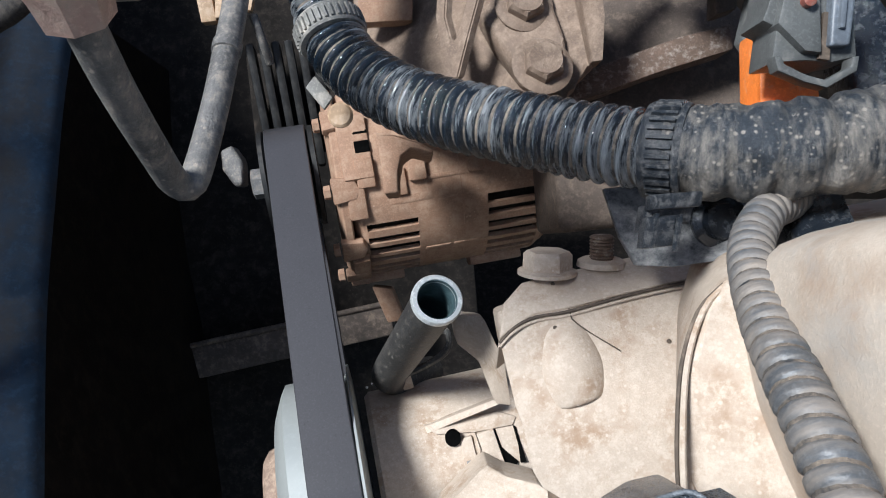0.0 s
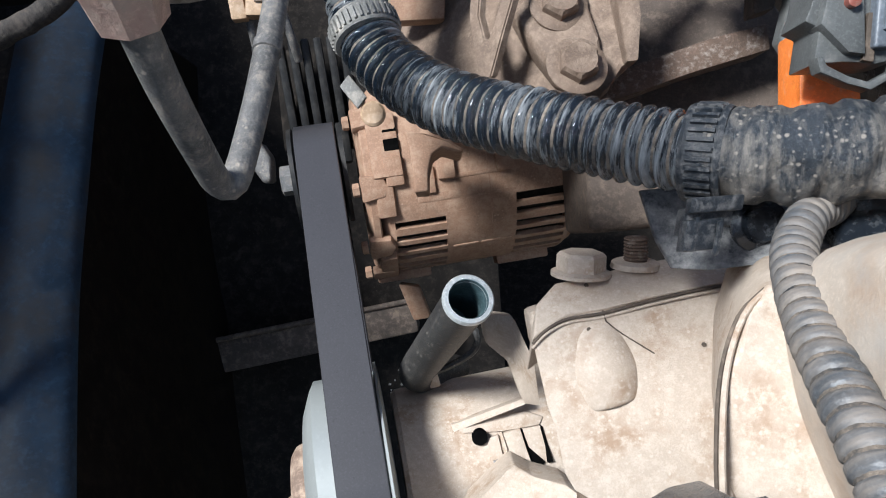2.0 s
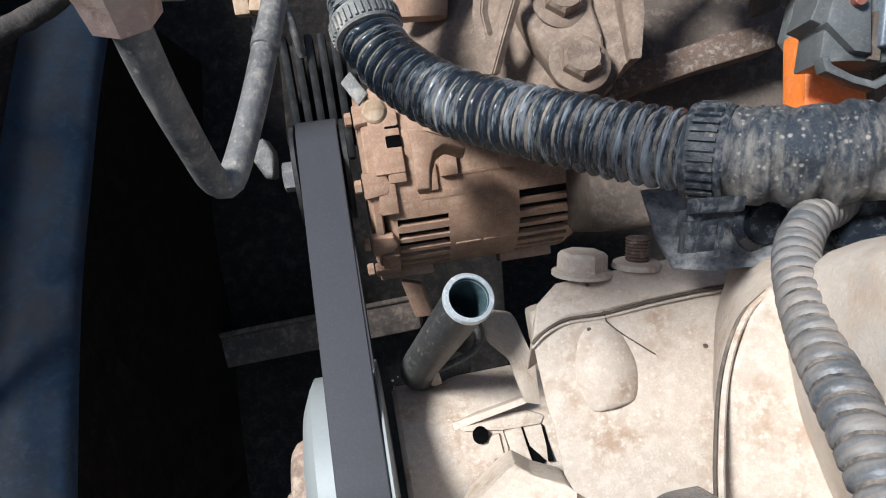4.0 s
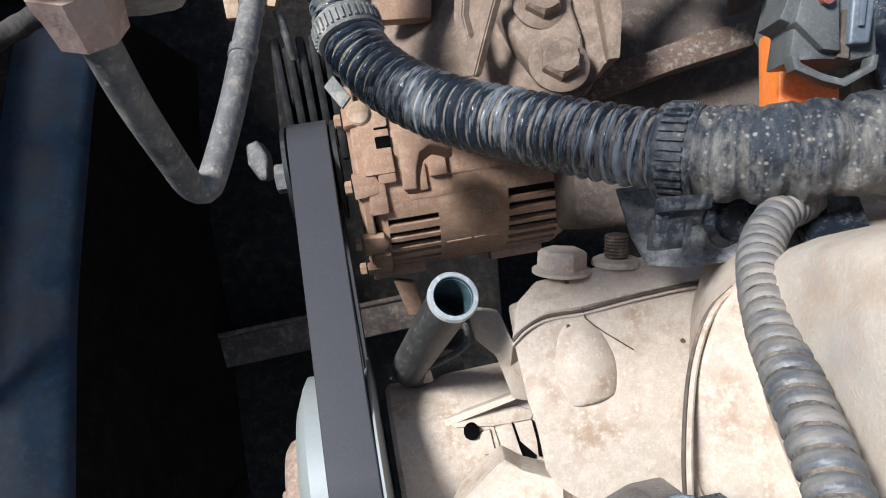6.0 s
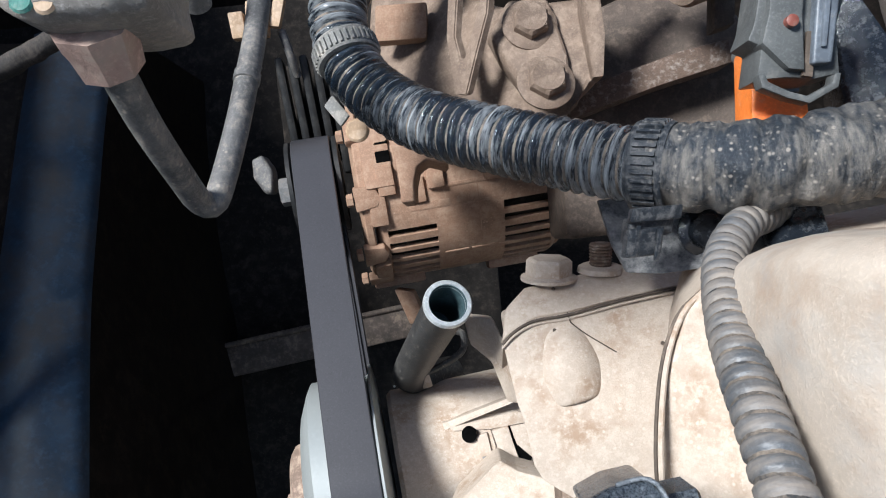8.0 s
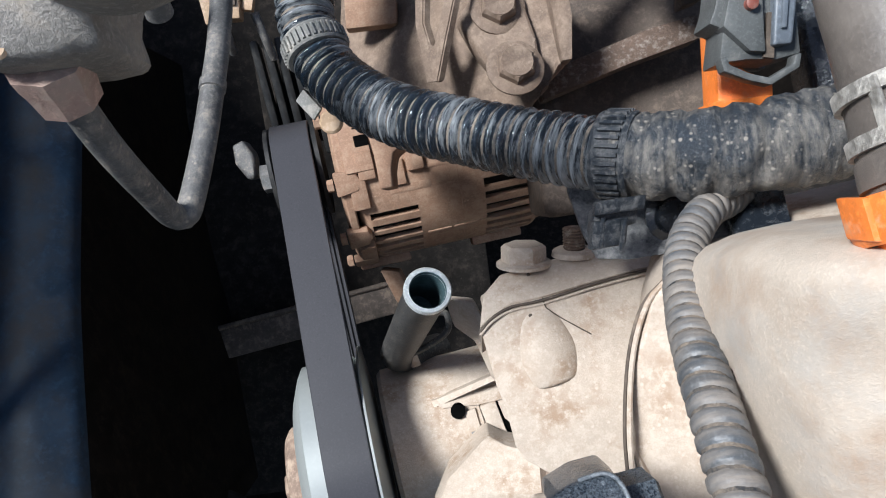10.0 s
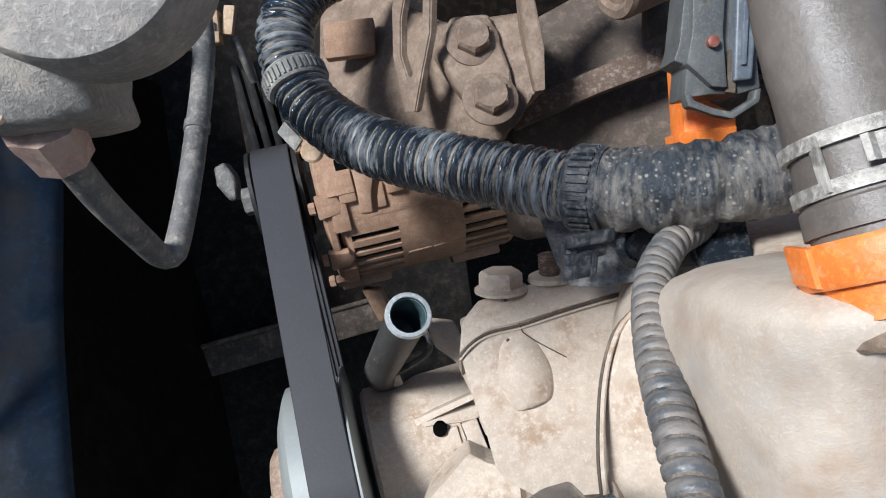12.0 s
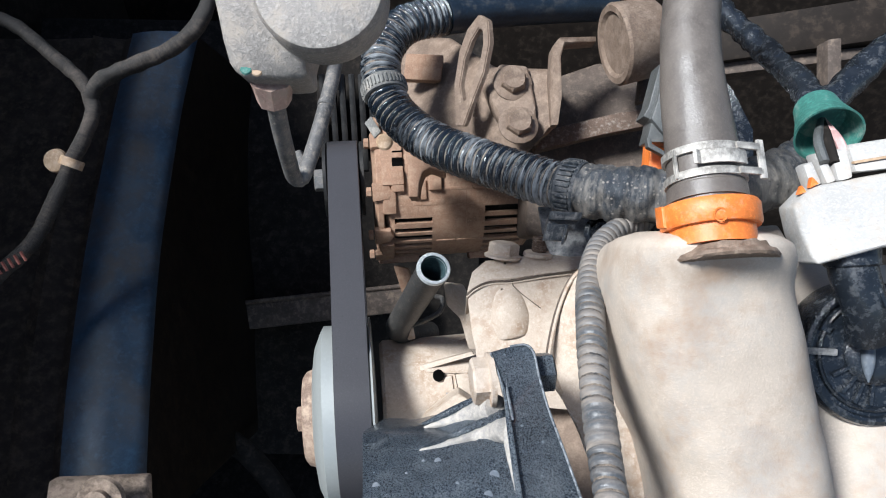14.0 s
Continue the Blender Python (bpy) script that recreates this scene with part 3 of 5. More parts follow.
# Black blocks on the closed housing paint the dark inside of two windows.
for a_ in (108, 118.5):
    q_, d_ = on_alt(0.031, a_, 0.0012)
    part("window", block(q_, EX, EX.cross(d_), d_, (0.010, 0.0085, 0.003), 0.001), M_HOLE_SHADE, alt, "black block for the shaded inside of a cooling window")
for x_, a_, w_, h_, t_ in ((0.026, 118, 0.020, 0.045, 0.006), (0.022, 148, 0.012, 0.022, 0.008), (0.058, 150, 0.030, 0.006, 0.003), (0.086, 152, 0.050, 0.004, 0.002), (0.050, 140, 0.012, 0.018, 0.007), (0.019, 196, 0.012, 0.030, 0.008)):
    q_, d_ = on_alt(x_, a_, -0.001)
    part("rib", block(q_, EX, EX.cross(d_), d_, (w_, h_, t_), 0.0015), M_ALT, alt)
for a_ in (100, 140, 176, 205):
    q_, d_ = on_alt(0.012, a_, -0.003)
    lug_ = part("end_lug", rough_up(slab([q_ + EX * u_ + EX.cross(d_) * v_ for u_, v_ in ((-0.005, -0.009), (0.010, -0.007), (0.013, 0.0), (0.010, 0.007), (-0.005, 0.009))], d_ * 0.0065, 0.0018, 2), 0.0005, 200), M_ALT, alt)
    part("through_bolt", lathe(q_ - EX * 0.006 + d_ * 0.002, -EX, [(0, 0.0048), (0.004, 0.0046), (0.0046, 0.003)], 6), M_ALT, lug_)
for x_, a_, w_ in ((0.086, 140, 0.034), (0.100, 186, 0.030), (0.074, 186, 0.018)):
    q_, d_ = on_alt(x_, a_, -0.0008)
    part("web_rib", block(q_, EX, EX.cross(d_), d_, (w_, 0.0030, 0.0030), 0.0009), M_ALT, alt)
for x_ in (0.030, 0.120):
    q_, d_ = on_alt(x_, 222, 0.001)
    part("base_lug", block(q_, EX, EX.cross(d_), d_, (0.040, 0.016, 0.010), 0.002), M_ALT, alt)

# hooked mounting ear on the housing
ear = slab([(-0.0391, 0.3106, 1.1027), (-0.0278, 0.3101, 1.1013), (-0.0141, 0.3135, 1.0937), (-0.0055, 0.3163, 1.0848), (-0.0076, 0.3142, 1.0831), (-0.0183, 0.3082, 1.0922), (-0.0233, 0.3020, 1.0924), (-0.0250, 0.2950, 1.0863), (-0.0249, 0.2884, 1.0778), (-0.0329, 0.2871, 1.0774), (-0.0340, 0.2946, 1.0868), (-0.0358, 0.3025, 1.0953)], -TOCAM * 0.045, 0.0022, 3)
part("mounting_ear", ear, M_ALT, alt)
part("lower_lug", slab([(-0.0544, 0.3282, 0.9440), (-0.0397, 0.3276, 0.9423), (-0.0307, 0.3169, 0.9182), (-0.0439, 0.3176, 0.9131)], -TOCAM * 0.03, 0.002), M_ALT, alt)

# ---- upper bracket casting with two bolts ----
brk = thing("alternator_bracket", (0.0174, 0.3122, 1.1544), "clay-dusted cast iron bracket carrying two flange bolts", "bracket")
plate = slab([(-0.0562, 0.3666, 1.1284), (-0.0594, 0.4336, 1.1356), (-0.0143, 0.4014, 1.1569), (0.0264, 0.3403, 1.1725), (0.0698, 0.3320, 1.1819), (0.0736, 0.2881, 1.1619), (0.0588, 0.2788, 1.1545), (0.0537, 0.2790, 1.1360), (0.0000, 0.3000, 1.1230), (-0.0410, 0.3240, 1.1130)], -TOCAM * 0.06, 0.006, 3)
part("casting", plate, M_BLOCK, brk)
part("pad", slab([(0.0178, 0.3163, 1.1717), (0.0283, 0.3337, 1.1799), (0.0491, 0.3307, 1.1823), (0.0581, 0.2983, 1.1697), (0.0594, 0.2794, 1.1591), (0.0404, 0.2795, 1.1566), (0.0260, 0.3009, 1.1637)], -TOCAM * 0.02, 0.004, 3), M_BLOCK, brk)
bolt("flange_bolt", (0.0391, 0.3170, 1.1747), TOCAM + Vector((0.05, 0.25, 0.1)), 0.0098, 0.0142, 0.0085, brk)
bolt("flange_bolt", (0.0462, 0.2815, 1.1648), TOCAM + Vector((0.05, 0.25, 0.1)), 0.0098, 0.0142, 0.0085, brk)
part("square_pad", block((-0.0323, 0.3620, 1.1494), Vector((1, 0.1, 0)), Vector((0, 0.7, 0.7)), TOCAM, (0.030, 0.021, 0.012), 0.002), M_ALT, brk)


def plate_with_hole(outer, inner, push):
    """A flat eye: an outline with an opening of as many corners, given thickness."""
    bm = bmesh.new()
    push = Vector(push)
    o, i_, o2, i2 = ([bm.verts.new(Vector(q) + d) for q in pts] for pts, d in ((outer, Vector()), (inner, Vector()), (outer, push), (inner, push)))
    n = len(o)
    for j in range(n):
        k = (j + 1) % n
        for f in ((o[j], o[k], i_[k], i_[j]), (o2[k], o2[j], i2[j], i2[k]), (o[k], o[j], o2[j], o2[k]), (i_[j], i_[k], i2[k], i2[j])):
            bm.faces.new(f)
    bmesh.ops.recalc_face_normals(bm, faces=bm.faces)
    bmesh.ops.bevel(bm, geom=[e for e in bm.edges if e.calc_face_angle(0) > 0.6], offset=0.0007, segments=2, affect="EDGES", clamp_overlap=True)
    return bm


strap = plate_with_hole([(0.0014, 0.2891, 1.1521), (-0.0037, 0.3153, 1.1697), (-0.0027, 0.3322, 1.1878), (0.0016, 0.3390, 1.2018), (0.0088, 0.3423, 1.2124), (0.0162, 0.3366, 1.2120), (0.0193, 0.3244, 1.2020), (0.0177, 0.3101, 1.1864), (0.0125, 0.2988, 1.1710), (0.0073, 0.2874, 1.1542)],
                        [(0.0043, 0.3021, 1.1651), (0.0011, 0.3134, 1.1716), (0.0023, 0.3256, 1.1854), (0.0059, 0.3326, 1.1969), (0.0103, 0.3362, 1.2053), (0.0130, 0.3326, 1.2059), (0.0145, 0.3247, 1.1999), (0.0134, 0.3152, 1.1886), (0.0096, 0.3077, 1.1766), (0.0063, 0.3021, 1.1663)], EX * 0.004 - TOCAM * 0.002)
part("lifting_loop", strap, M_BLOCK, brk)
hook = slab([(0.0692, 0.2844, 1.1656), (0.0650, 0.3094, 1.1820), (0.0633, 0.3242, 1.2025), (0.0676, 0.3259, 1.2105), (0.0947, 0.3434, 1.2039), (0.0956, 0.3405, 1.2012), (0.0721, 0.3230, 1.2074), (0.0703, 0.3163, 1.2014), (0.0743, 0.2962, 1.1828), (0.0741, 0.2834, 1.1670)], -TOCAM * 0.016, 0.0012)
part("hook_lug", hook, M_BLOCK, brk)
intake = thing("intake_casting", (0.1020, 0.3376, 1.1303), "brown dust-caked intake casting", "intake")
part("body", slab([(0.0543, 0.3548, 1.1497), (0.1059, 0.3789, 1.1609), (0.1455, 0.3761, 1.1620), (0.1668, 0.3359, 1.1508), (0.1777, 0.2669, 1.0869), (0.0636, 0.2666, 1.0684)], -TOCAM * 0.08, 0.006, 3), M_BROWN, intake)
part("flange_bar", slab([(0.0596, 0.3070, 1.1396), (0.1176, 0.3174, 1.1581), (0.1410, 0.3187, 1.1642), (0.1433, 0.3098, 1.1559), (0.1070, 0.3037, 1.1464), (0.0625, 0.2972, 1.1304)], -TOCAM * 0.02, 0.0015), M_RUST, intake, "rusted flat steel bar")
part("dome", lathe((0.1257, 0.3404, 1.0903), TOCAM, [(0, 0.055), (0.02, 0.05), (0.035, 0.03), (0.038, 0.0)], 40), M_BROWN, intake)

# ---- engine head and covers ----
head = thing("cylinder_head", (0.0617, 0.1711, 1.0899), "tan dust-coated cast aluminium timing cover and head", "engine")
top = [(0.0264, 0.1768, 1.1235), (0.0343, 0.1866, 1.1250), (0.0518, 0.1923, 1.1250), (0.0771, 0.1998, 1.1250), (0.1045, 0.2077, 1.1250), (0.1464, 0.2187, 1.1250), (0.1405, 0.1900, 1.1370), (0.1130, 0.1838, 1.1344), (0.0947, 0.1814, 1.1326), (0.0736, 0.1778, 1.1292), (0.0521, 0.1735, 1.1254), (0.0385, 0.1714, 1.1236), (0.0246, 0.1632, 1.1180)]
part("cover_rim", rough_up(slab(top, Vector((0.0, 0.004, -0.030)), 0.0012, 3), 0.0002, 260), M_CAST, head)
seam = [(0.0247, 0.1622, 1.1165), (0.0300, 0.1664, 1.1205), (0.0385, 0.1703, 1.1228), (0.0521, 0.1724, 1.1242), (0.0736, 0.1766, 1.1288), (0.0947, 0.1802, 1.1322), (0.1140, 0.1826, 1.1340)]
part("gasket", tube([tuple(Vector(q) + TOCAM * 0.0009) for q in seam], 0.0007, 0.003, 8), M_SEAM, head, "dark gasket line")
part("gasket_lip", tube([tuple(Vector(q) + TOCAM * 0.0009 - Vector((0, 0.0012, 0.0010))) for q in seam], 0.0006, 0.003, 8), M_CAST, head)
front = [(0.0247, 0.1626, 1.1170), (0.0385, 0.1708, 1.1238), (0.0521, 0.1728, 1.1252), (0.0736, 0.1770, 1.1284), (0.0947, 0.1806, 1.1318), (0.1119, 0.1828, 1.1334), (0.1337, 0.1122, 1.0775), (0.0902, 0.1112, 1.0767), (0.0571, 0.1104, 1.0761), (0.0420, 0.1180, 1.0800), (0.0380, 0.1222, 1.0854), (0.0341, 0.1358, 1.0962), (0.0306, 0.1431, 1.1021), (0.0266, 0.1555, 1.1119)]
ff = slab(front, Vector((0.018, 0.045, -0.055)), 0.0012, 2)
part("front_face", rough_up(ff, 0.0003, 200), M_CAST, head)
part("boss", tube([(*q, r) for q, r in (((0.0500, 0.1755, 1.1159), 0.0080), ((0.0510, 0.1706, 1.1117), 0.0130), ((0.0530, 0.1644, 1.1039), 0.0170), ((0.0552, 0.1578, 1.0956), 0.0178), ((0.0572, 0.1536, 1.0907), 0.0166), ((0.0585, 0.1503, 1.0885), 0.0128), ((0.0593, 0.1483, 1.0870), 0.0070), ((0.0597, 0.1470, 1.0860), 0.0010))], 0.01, 0.0015, 36), M_CAST, head, sharp=80)
for q_ in ((0.0469, 0.1664, 1.1212), (0.0471, 0.1856, 1.1252), (0.0920, 0.1626, 1.1180)):
    part("pinhole", lathe(q_, TOCAM, [(-0.001, 0.0009), (0.0003, 0.0009), (0.0004, 0.0)], 10), M_SEAM, head)
cbolt = part("cap_bolt", lathe((0.0455, 0.1925, 1.1235), Vector((0.0, 0.6, 0.8)), [(0, 0.0125), (0.0014, 0.0125), (0.0022, 0.0105), (0.0024, 0.009)], 36), M_CAST, head)
part("bolt_head", lathe((0.0455, 0.1925, 1.1235), Vector((0.0, 0.6, 0.8)), [(0.0015, 0.0104), (0.0085, 0.0102), (0.0099, 0.0088), (0.0101, 0.0)], 6, phase=0.9), M_CAST, cbolt, sharp=25)
part("stud_pad", lathe((0.0690, 0.1980, 1.1225), Vector((0.0, 0.6, 0.8)), [(0, 0.0105), (0.0022, 0.0100), (0.0030, 0.0085), (0.0030, 0.0)], 30), M_CAST, head)
stud = lathe((0.0690, 0.1990, 1.1240), Vector((-0.03, 0.6, 0.8)), [(i * 0.0007, 0.0045 + 0.0007 * (i % 2)) for i in range(17)], 20)
part("stud", stud, M_RUST, head, "rusty threaded stud")
crack = tube([(0.0523, 0.1726, 1.1258), (0.0534, 0.1694, 1.1233), (0.0602, 0.1654, 1.1201), (0.0660, 0.1628, 1.1178), (0.0727, 0.1596, 1.1155)], 0.00030, 0.004, 6)
# Added wall behind the front face; its brown carries the recess shade.
part("added_recess_wall", slab([(0.0526, 0.1383, 1.0471), (0.1303, 0.1401, 1.0833), (0.1418, 0.0344, 1.0402), (0.0567, 0.0345, 1.0062)], -TOCAM * 0.03, 0.002), M_BLOCK, head, "added inner wall with the recess shade put into its brown")
part("casting_line", crack, M_SEAM, head)
part("side_tab", slab([(0.0253, 0.1915, 1.0978), (0.0320, 0.1906, 1.1032), (0.0379, 0.1795, 1.0994), (0.0329, 0.1718, 1.0927), (0.0279, 0.1771, 1.0912)], -TOCAM * 0.02, 0.002), M_CAST, head)

tcase = thing("timing_case", (0.0083, 0.2061, 0.9361), "tan dusty cylindrical timing housing with a drilled hole", "engine")
p0 = Vector((0.0061, 0.2178, 0.8954))
cyl = lathe(p0 - EX * 0.052, EX, [(0, 0.03), (0, 0.052), (0.003, 0.055), (0.06, 0.0555), (0.10, 0.0565), (0.16, 0.0568), (0.16, 0.03)], 90)
part("barrel", cyl, M_CAST, tcase)
crumbs = bmesh.new()
rnd = random.Random(11)
away = Vector((0, -0.75, 0.66))
side_ = EX.cross(away).normalized()
for _ in range(46):
    a_ = rnd.gauss(0.0, 0.35)
    d_ = (away * math.cos(a_) + side_ * math.sin(a_)).normalized()
    bmesh.ops.create_icosphere(crumbs, subdivisions=1, radius=rnd.uniform(0.0003, 0.0009), matrix=Matrix.Translation(p0 + EX * rnd.uniform(-0.03, 0.03) + d_ * (0.0555 + 0.0001)))
crumb_ob = part("crumbs", rough_up(crumbs, 0.0003, 900), M_CAST, tcase, "stuck dust crumbs")
tagged(crumb_ob, kind="stuff")
hp = Vector((0.0060, 0.2047, 0.9513))
# Flat disc on the closed barrel; its black is the hole's inner shade.
part("drilled_hole_disc", lathe(hp - TOCAM * 0.004, TOCAM, [(0, 0.0048), (0.0065, 0.0048), (0.0066, 0.0044), (0.0066, 0.0)], 24), M_HOLE_SHADE, tcase, "black disc for the shaded inside of the drilled hole")
part("rib", slab([(-0.0116, 0.2117, 0.9516), (0.0324, 0.2234, 0.9663), (0.0347, 0.2200, 0.9658), (-0.0100, 0.2075, 0.9503)], -TOCAM * 0.008, 0.0009), M_CAST, tcase)
part("web", slab([(0.0195, 0.2067, 0.9520), (0.0307, 0.2104, 0.9529), (0.0346, 0.1992, 0.9487), (0.0380, 0.1898, 0.9461), (0.0427, 0.1840, 0.9473), (0.0400, 0.1775, 0.9470), (0.0258, 0.1807, 0.9458), (0.0233, 0.1902, 0.9470), (0.0230, 0.1985, 0.9497)], -TOCAM * 0.012, 0.0012, 2), M_CAST, tcase)
part("web", slab([(-0.0121, 0.2119, 0.9526), (0.0339, 0.2221, 0.9530), (0.0452, 0.2191, 0.9521), (0.0428, 0.2135, 0.9519), (0.0195, 0.2084, 0.9517), (-0.0045, 0.2063, 0.9521)], -TOCAM * 0.008, 0.0008, 2), M_CAST, tcase)
part("bolt_pad", slab([(0.0108, 0.2039, 0.9509), (0.0173, 0.2061, 0.9516), (0.0202, 0.1958, 0.9473), (0.0208, 0.1884, 0.9436), (0.0158, 0.1858, 0.9424), (0.0130, 0.1907, 0.9457)], -TOCAM * 0.006, 0.0008, 2), M_CAST, tcase)
part("tag_mark", slab([(0.0144, 0.1913, 0.9468), (0.0194, 0.1929, 0.9469), (0.0201, 0.1886, 0.9447), (0.0158, 0.1866, 0.9439)], -TOCAM * 0.002, 0.0003), M_STEEL, tcase)
# Thin black slabs paint the shade inside the two splits.
part("split", slab([(0.0308, 0.2111, 0.9508), (0.0319, 0.2111, 0.9508), (0.0361, 0.2010, 0.9468), (0.0461, 0.1939, 0.9426), (0.0438, 0.1903, 0.9420), (0.0395, 0.1879, 0.9403), (0.0367, 0.1931, 0.9438)], -TOCAM * 0.003, 0.0002), M_HOLE_SHADE, tcase, "wedge-shaped split with its shade painted black")
part("split", slab([(0.0429, 0.2137, 0.9515), (0.0447, 0.2127, 0.9511), (0.0510, 0.1935, 0.9435), (0.0474, 0.1928, 0.9432), (0.0462, 0.2019, 0.9467)], -TOCAM * 0.003, 0.0002), M_HOLE_SHADE, tcase, "jagged split with its shade painted black")
part("groove_line", slab([(0.0195, 0.2075, 0.9520), (0.0204, 0.2075, 0.9520), (0.0237, 0.1977, 0.9499), (0.0241, 0.1892, 0.9468), (0.0230, 0.1892, 0.9468), (0.0227, 0.1976, 0.9499)], -TOCAM * 0.002, 0.0002), M_SEAM, tcase, "dark parting line")
part("arm", slab([(0.0042, 0.2262, 1.0497), (0.0209, 0.2138, 1.0642), (0.0312, 0.1917, 1.0568), (0.0366, 0.1854, 1.0236), (0.0297, 0.1961, 1.0067), (0.0203, 0.2132, 1.0230), (0.0079, 0.2199, 1.0301)], -TOCAM * 0.02, 0.003), M_CAST, tcase)
part("foot", slab([(0.0008, 0.1561, 0.9623), (0.0215, 0.1746, 0.9702), (0.0255, 0.1782, 0.9703), (0.0357, 0.1710, 0.9725), (0.0531, 0.1640, 0.9781), (0.0649, 0.1531, 0.9809), (0.0638, 0.1305, 0.9743), (-0.0081, 0.1330, 0.9626)], -TOCAM * 0.03, 0.001, 2), M_CAST, tcase)

# intake cover: tall rounded duct
cover = thing("intake_cover", (0.1556, 0.0782, 1.1741), "large weathered grey-beige cast cover with rounded edges", "engine cover")


def loft(rings, n=48, power=3.2, bm=None):
    """A closed body through super-elliptical rings: (centre, half width, half depth)."""
    bm = bm or bmesh.new()
    right, deep = Vector((0.992, 0.12, 0.035)), -TOCAM
    out = []
    for c, w, d in rings:
        ring = []
        for j in range(n):
            a = 2 * math.pi * j / n
            ca, sa = math.cos(a), math.sin(a)
            ring.append(bm.verts.new(Vector(c) + right * w * math.copysign(abs(ca) ** (2 / power), ca) + deep * d * math.copysign(abs(sa) ** (2 / power), sa)))
        out.append(ring)
    for a, b in zip(out, out[1:]):
        for j in range(n):
            bm.faces.new((a[j], a[(j + 1) % n], b[(j + 1) % n], b[j]))
    bm.faces.new(out[0][::-1])
    bm.faces.new(out[-1])
    return bm


rings = spline([(*(0.1245, 0.1070, 1.2480), 0.0228, 0.036), (*(0.1260, 0.1080, 1.2420), 0.0333, 0.050), (*(0.1275, 0.1078, 1.2310), 0.0373, 0.057), (*(0.1286, 0.1049, 1.2177), 0.0396, 0.058), (*(0.1328, 0.0952, 1.2044), 0.0406, 0.058), (*(0.1409, 0.0817, 1.1873), 0.0423, 0.057), (*(0.1513, 0.0655, 1.1690), 0.0413, 0.055), (*(0.1596, 0.0521, 1.1562), 0.0393, 0.053), (*(0.1653, 0.0350, 1.1442), 0.0383, 0.050), (*(0.1716, 0.0106, 1.1241), 0.0388, 0.048)], 0.004)[0]
cb = loft([(r[:3], r[3], r[4]) for r in rings], 64)
rough_up(cb, 0.0012, 45)
part("duct", cb, M_COVER, cover, sharp=60)
part("shoulder", slab([(0.0821, 0.1325, 1.1791), (0.0891, 0.1360, 1.1886), (0.1352, 0.1415, 1.1996), (0.1901, 0.1451, 1.2121), (0.2056, 0.0296, 1.1123), (0.1156, 0.0165, 1.1141), (0.1020, 0.0413, 1.1282), (0.0917, 0.0623, 1.1374), (0.0816, 0.0775, 1.1439), (0.0751, 0.0828, 1.1479), (0.0733, 0.0904, 1.1550), (0.0759, 0.1164, 1.1691)], -TOCAM * 0.05 + Vector((0.02, 0.02, 0)), 0.004, 3), M_CAST, cover)
part("lip", tube([(0.0905, 0.1385, 1.1850), (0.0825, 0.1312, 1.1807), (0.0768, 0.1171, 1.1710), (0.0736, 0.0955, 1.1610), (0.0741, 0.0799, 1.1494)], 0.0010, 0.004, 8), M_CAST, cover)
part("lip_gasket", tube([(0.0893, 0.1386, 1.1840), (0.0809, 0.1312, 1.1794), (0.0755, 0.1174, 1.1693), (0.0723, 0.0963, 1.1596), (0.0728, 0.0806, 1.1480)], 0.0007, 0.004, 8), M_SEAM, cover)
part("rear_body", slab([(0.1920, 0.1545, 1.2002), (0.2142, 0.1427, 1.2012), (0.2611, 0.1419, 1.2104), (0.2509, 0.0201, 1.1543), (0.2022, 0.0179, 1.1424), (0.1970, 0.0845, 1.1630)], -TOCAM * 0.06, 0.008, 3), M_COVER, cover)

# ---- big corrugated hose ----
hose = thing("corrugated_hose", (0.0274, 0.2191, 1.1798), "thick corrugated black hose caked with pale dust", "hose")
HP = [(0.1127, 0.4381, 1.1805), (0.0429, 0.4038, 1.1885), (0.0083, 0.3829, 1.1925), (-0.0201, 0.3623, 1.1963), (-0.0446, 0.3406, 1.1987), (-0.0559, 0.3117, 1.1908), (-0.0490, 0.2849, 1.1780), (-0.0336, 0.2645, 1.1718), (-0.0080, 0.2432, 1.1720), (0.0274, 0.2194, 1.1800), (0.0593, 0.2006, 1.1875), (0.0795, 0.1886, 1.1940), (0.1034, 0.1805, 1.2010), (0.1305, 0.1783, 1.2064), (0.1668, 0.1829, 1.2118), (0.1953, 0.1941, 1.2158), (0.2150, 0.2091, 1.2212)]


def along(pts, q):
    """Run length of the curve at its point nearest to q."""
    path, s = spline(pts, 0.001)
    return float(s[np.argmin(np.linalg.norm(path[:, :3] - np.array(q), axis=1))])


s_pipe, s_ring, s_clamp = along(HP, (-0.0180, 0.3626, 1.1964)), along(HP, (-0.0501, 0.2868, 1.1799)), along(HP, (0.0795, 0.1886, 1.1940))
part("corrugations", tube(HP, 0.0146, 0.0006, 40, (0.0055, 0.0025, 0, 1.5), wobble=0.0004, clip=(s_pipe, s_clamp + 0.002)), M_HOSE, hose, sharp=80)
part("groove_dust", tube(HP, 0.0125, 0.002, 32, wobble=0.0006, clip=(s_pipe, s_clamp)), M_GROOVE, hose, "clay packed in the grooves", sharp=80)
part("taped_sleeve", tube(HP, 0.0162, 0.0012, 44, (0.0125, 0.0012, 1), wobble=0.0018, clip=(s_clamp, 9)), M_SLEEVE, hose, "tape-wrapped gritty sleeve", sharp=80)
part("straight_pipe", tube(HP, 0.0145, 0.006, 24, clip=(0, s_pipe + 0.001)), M_NAVY, hose, "smooth dark blue pipe stub")


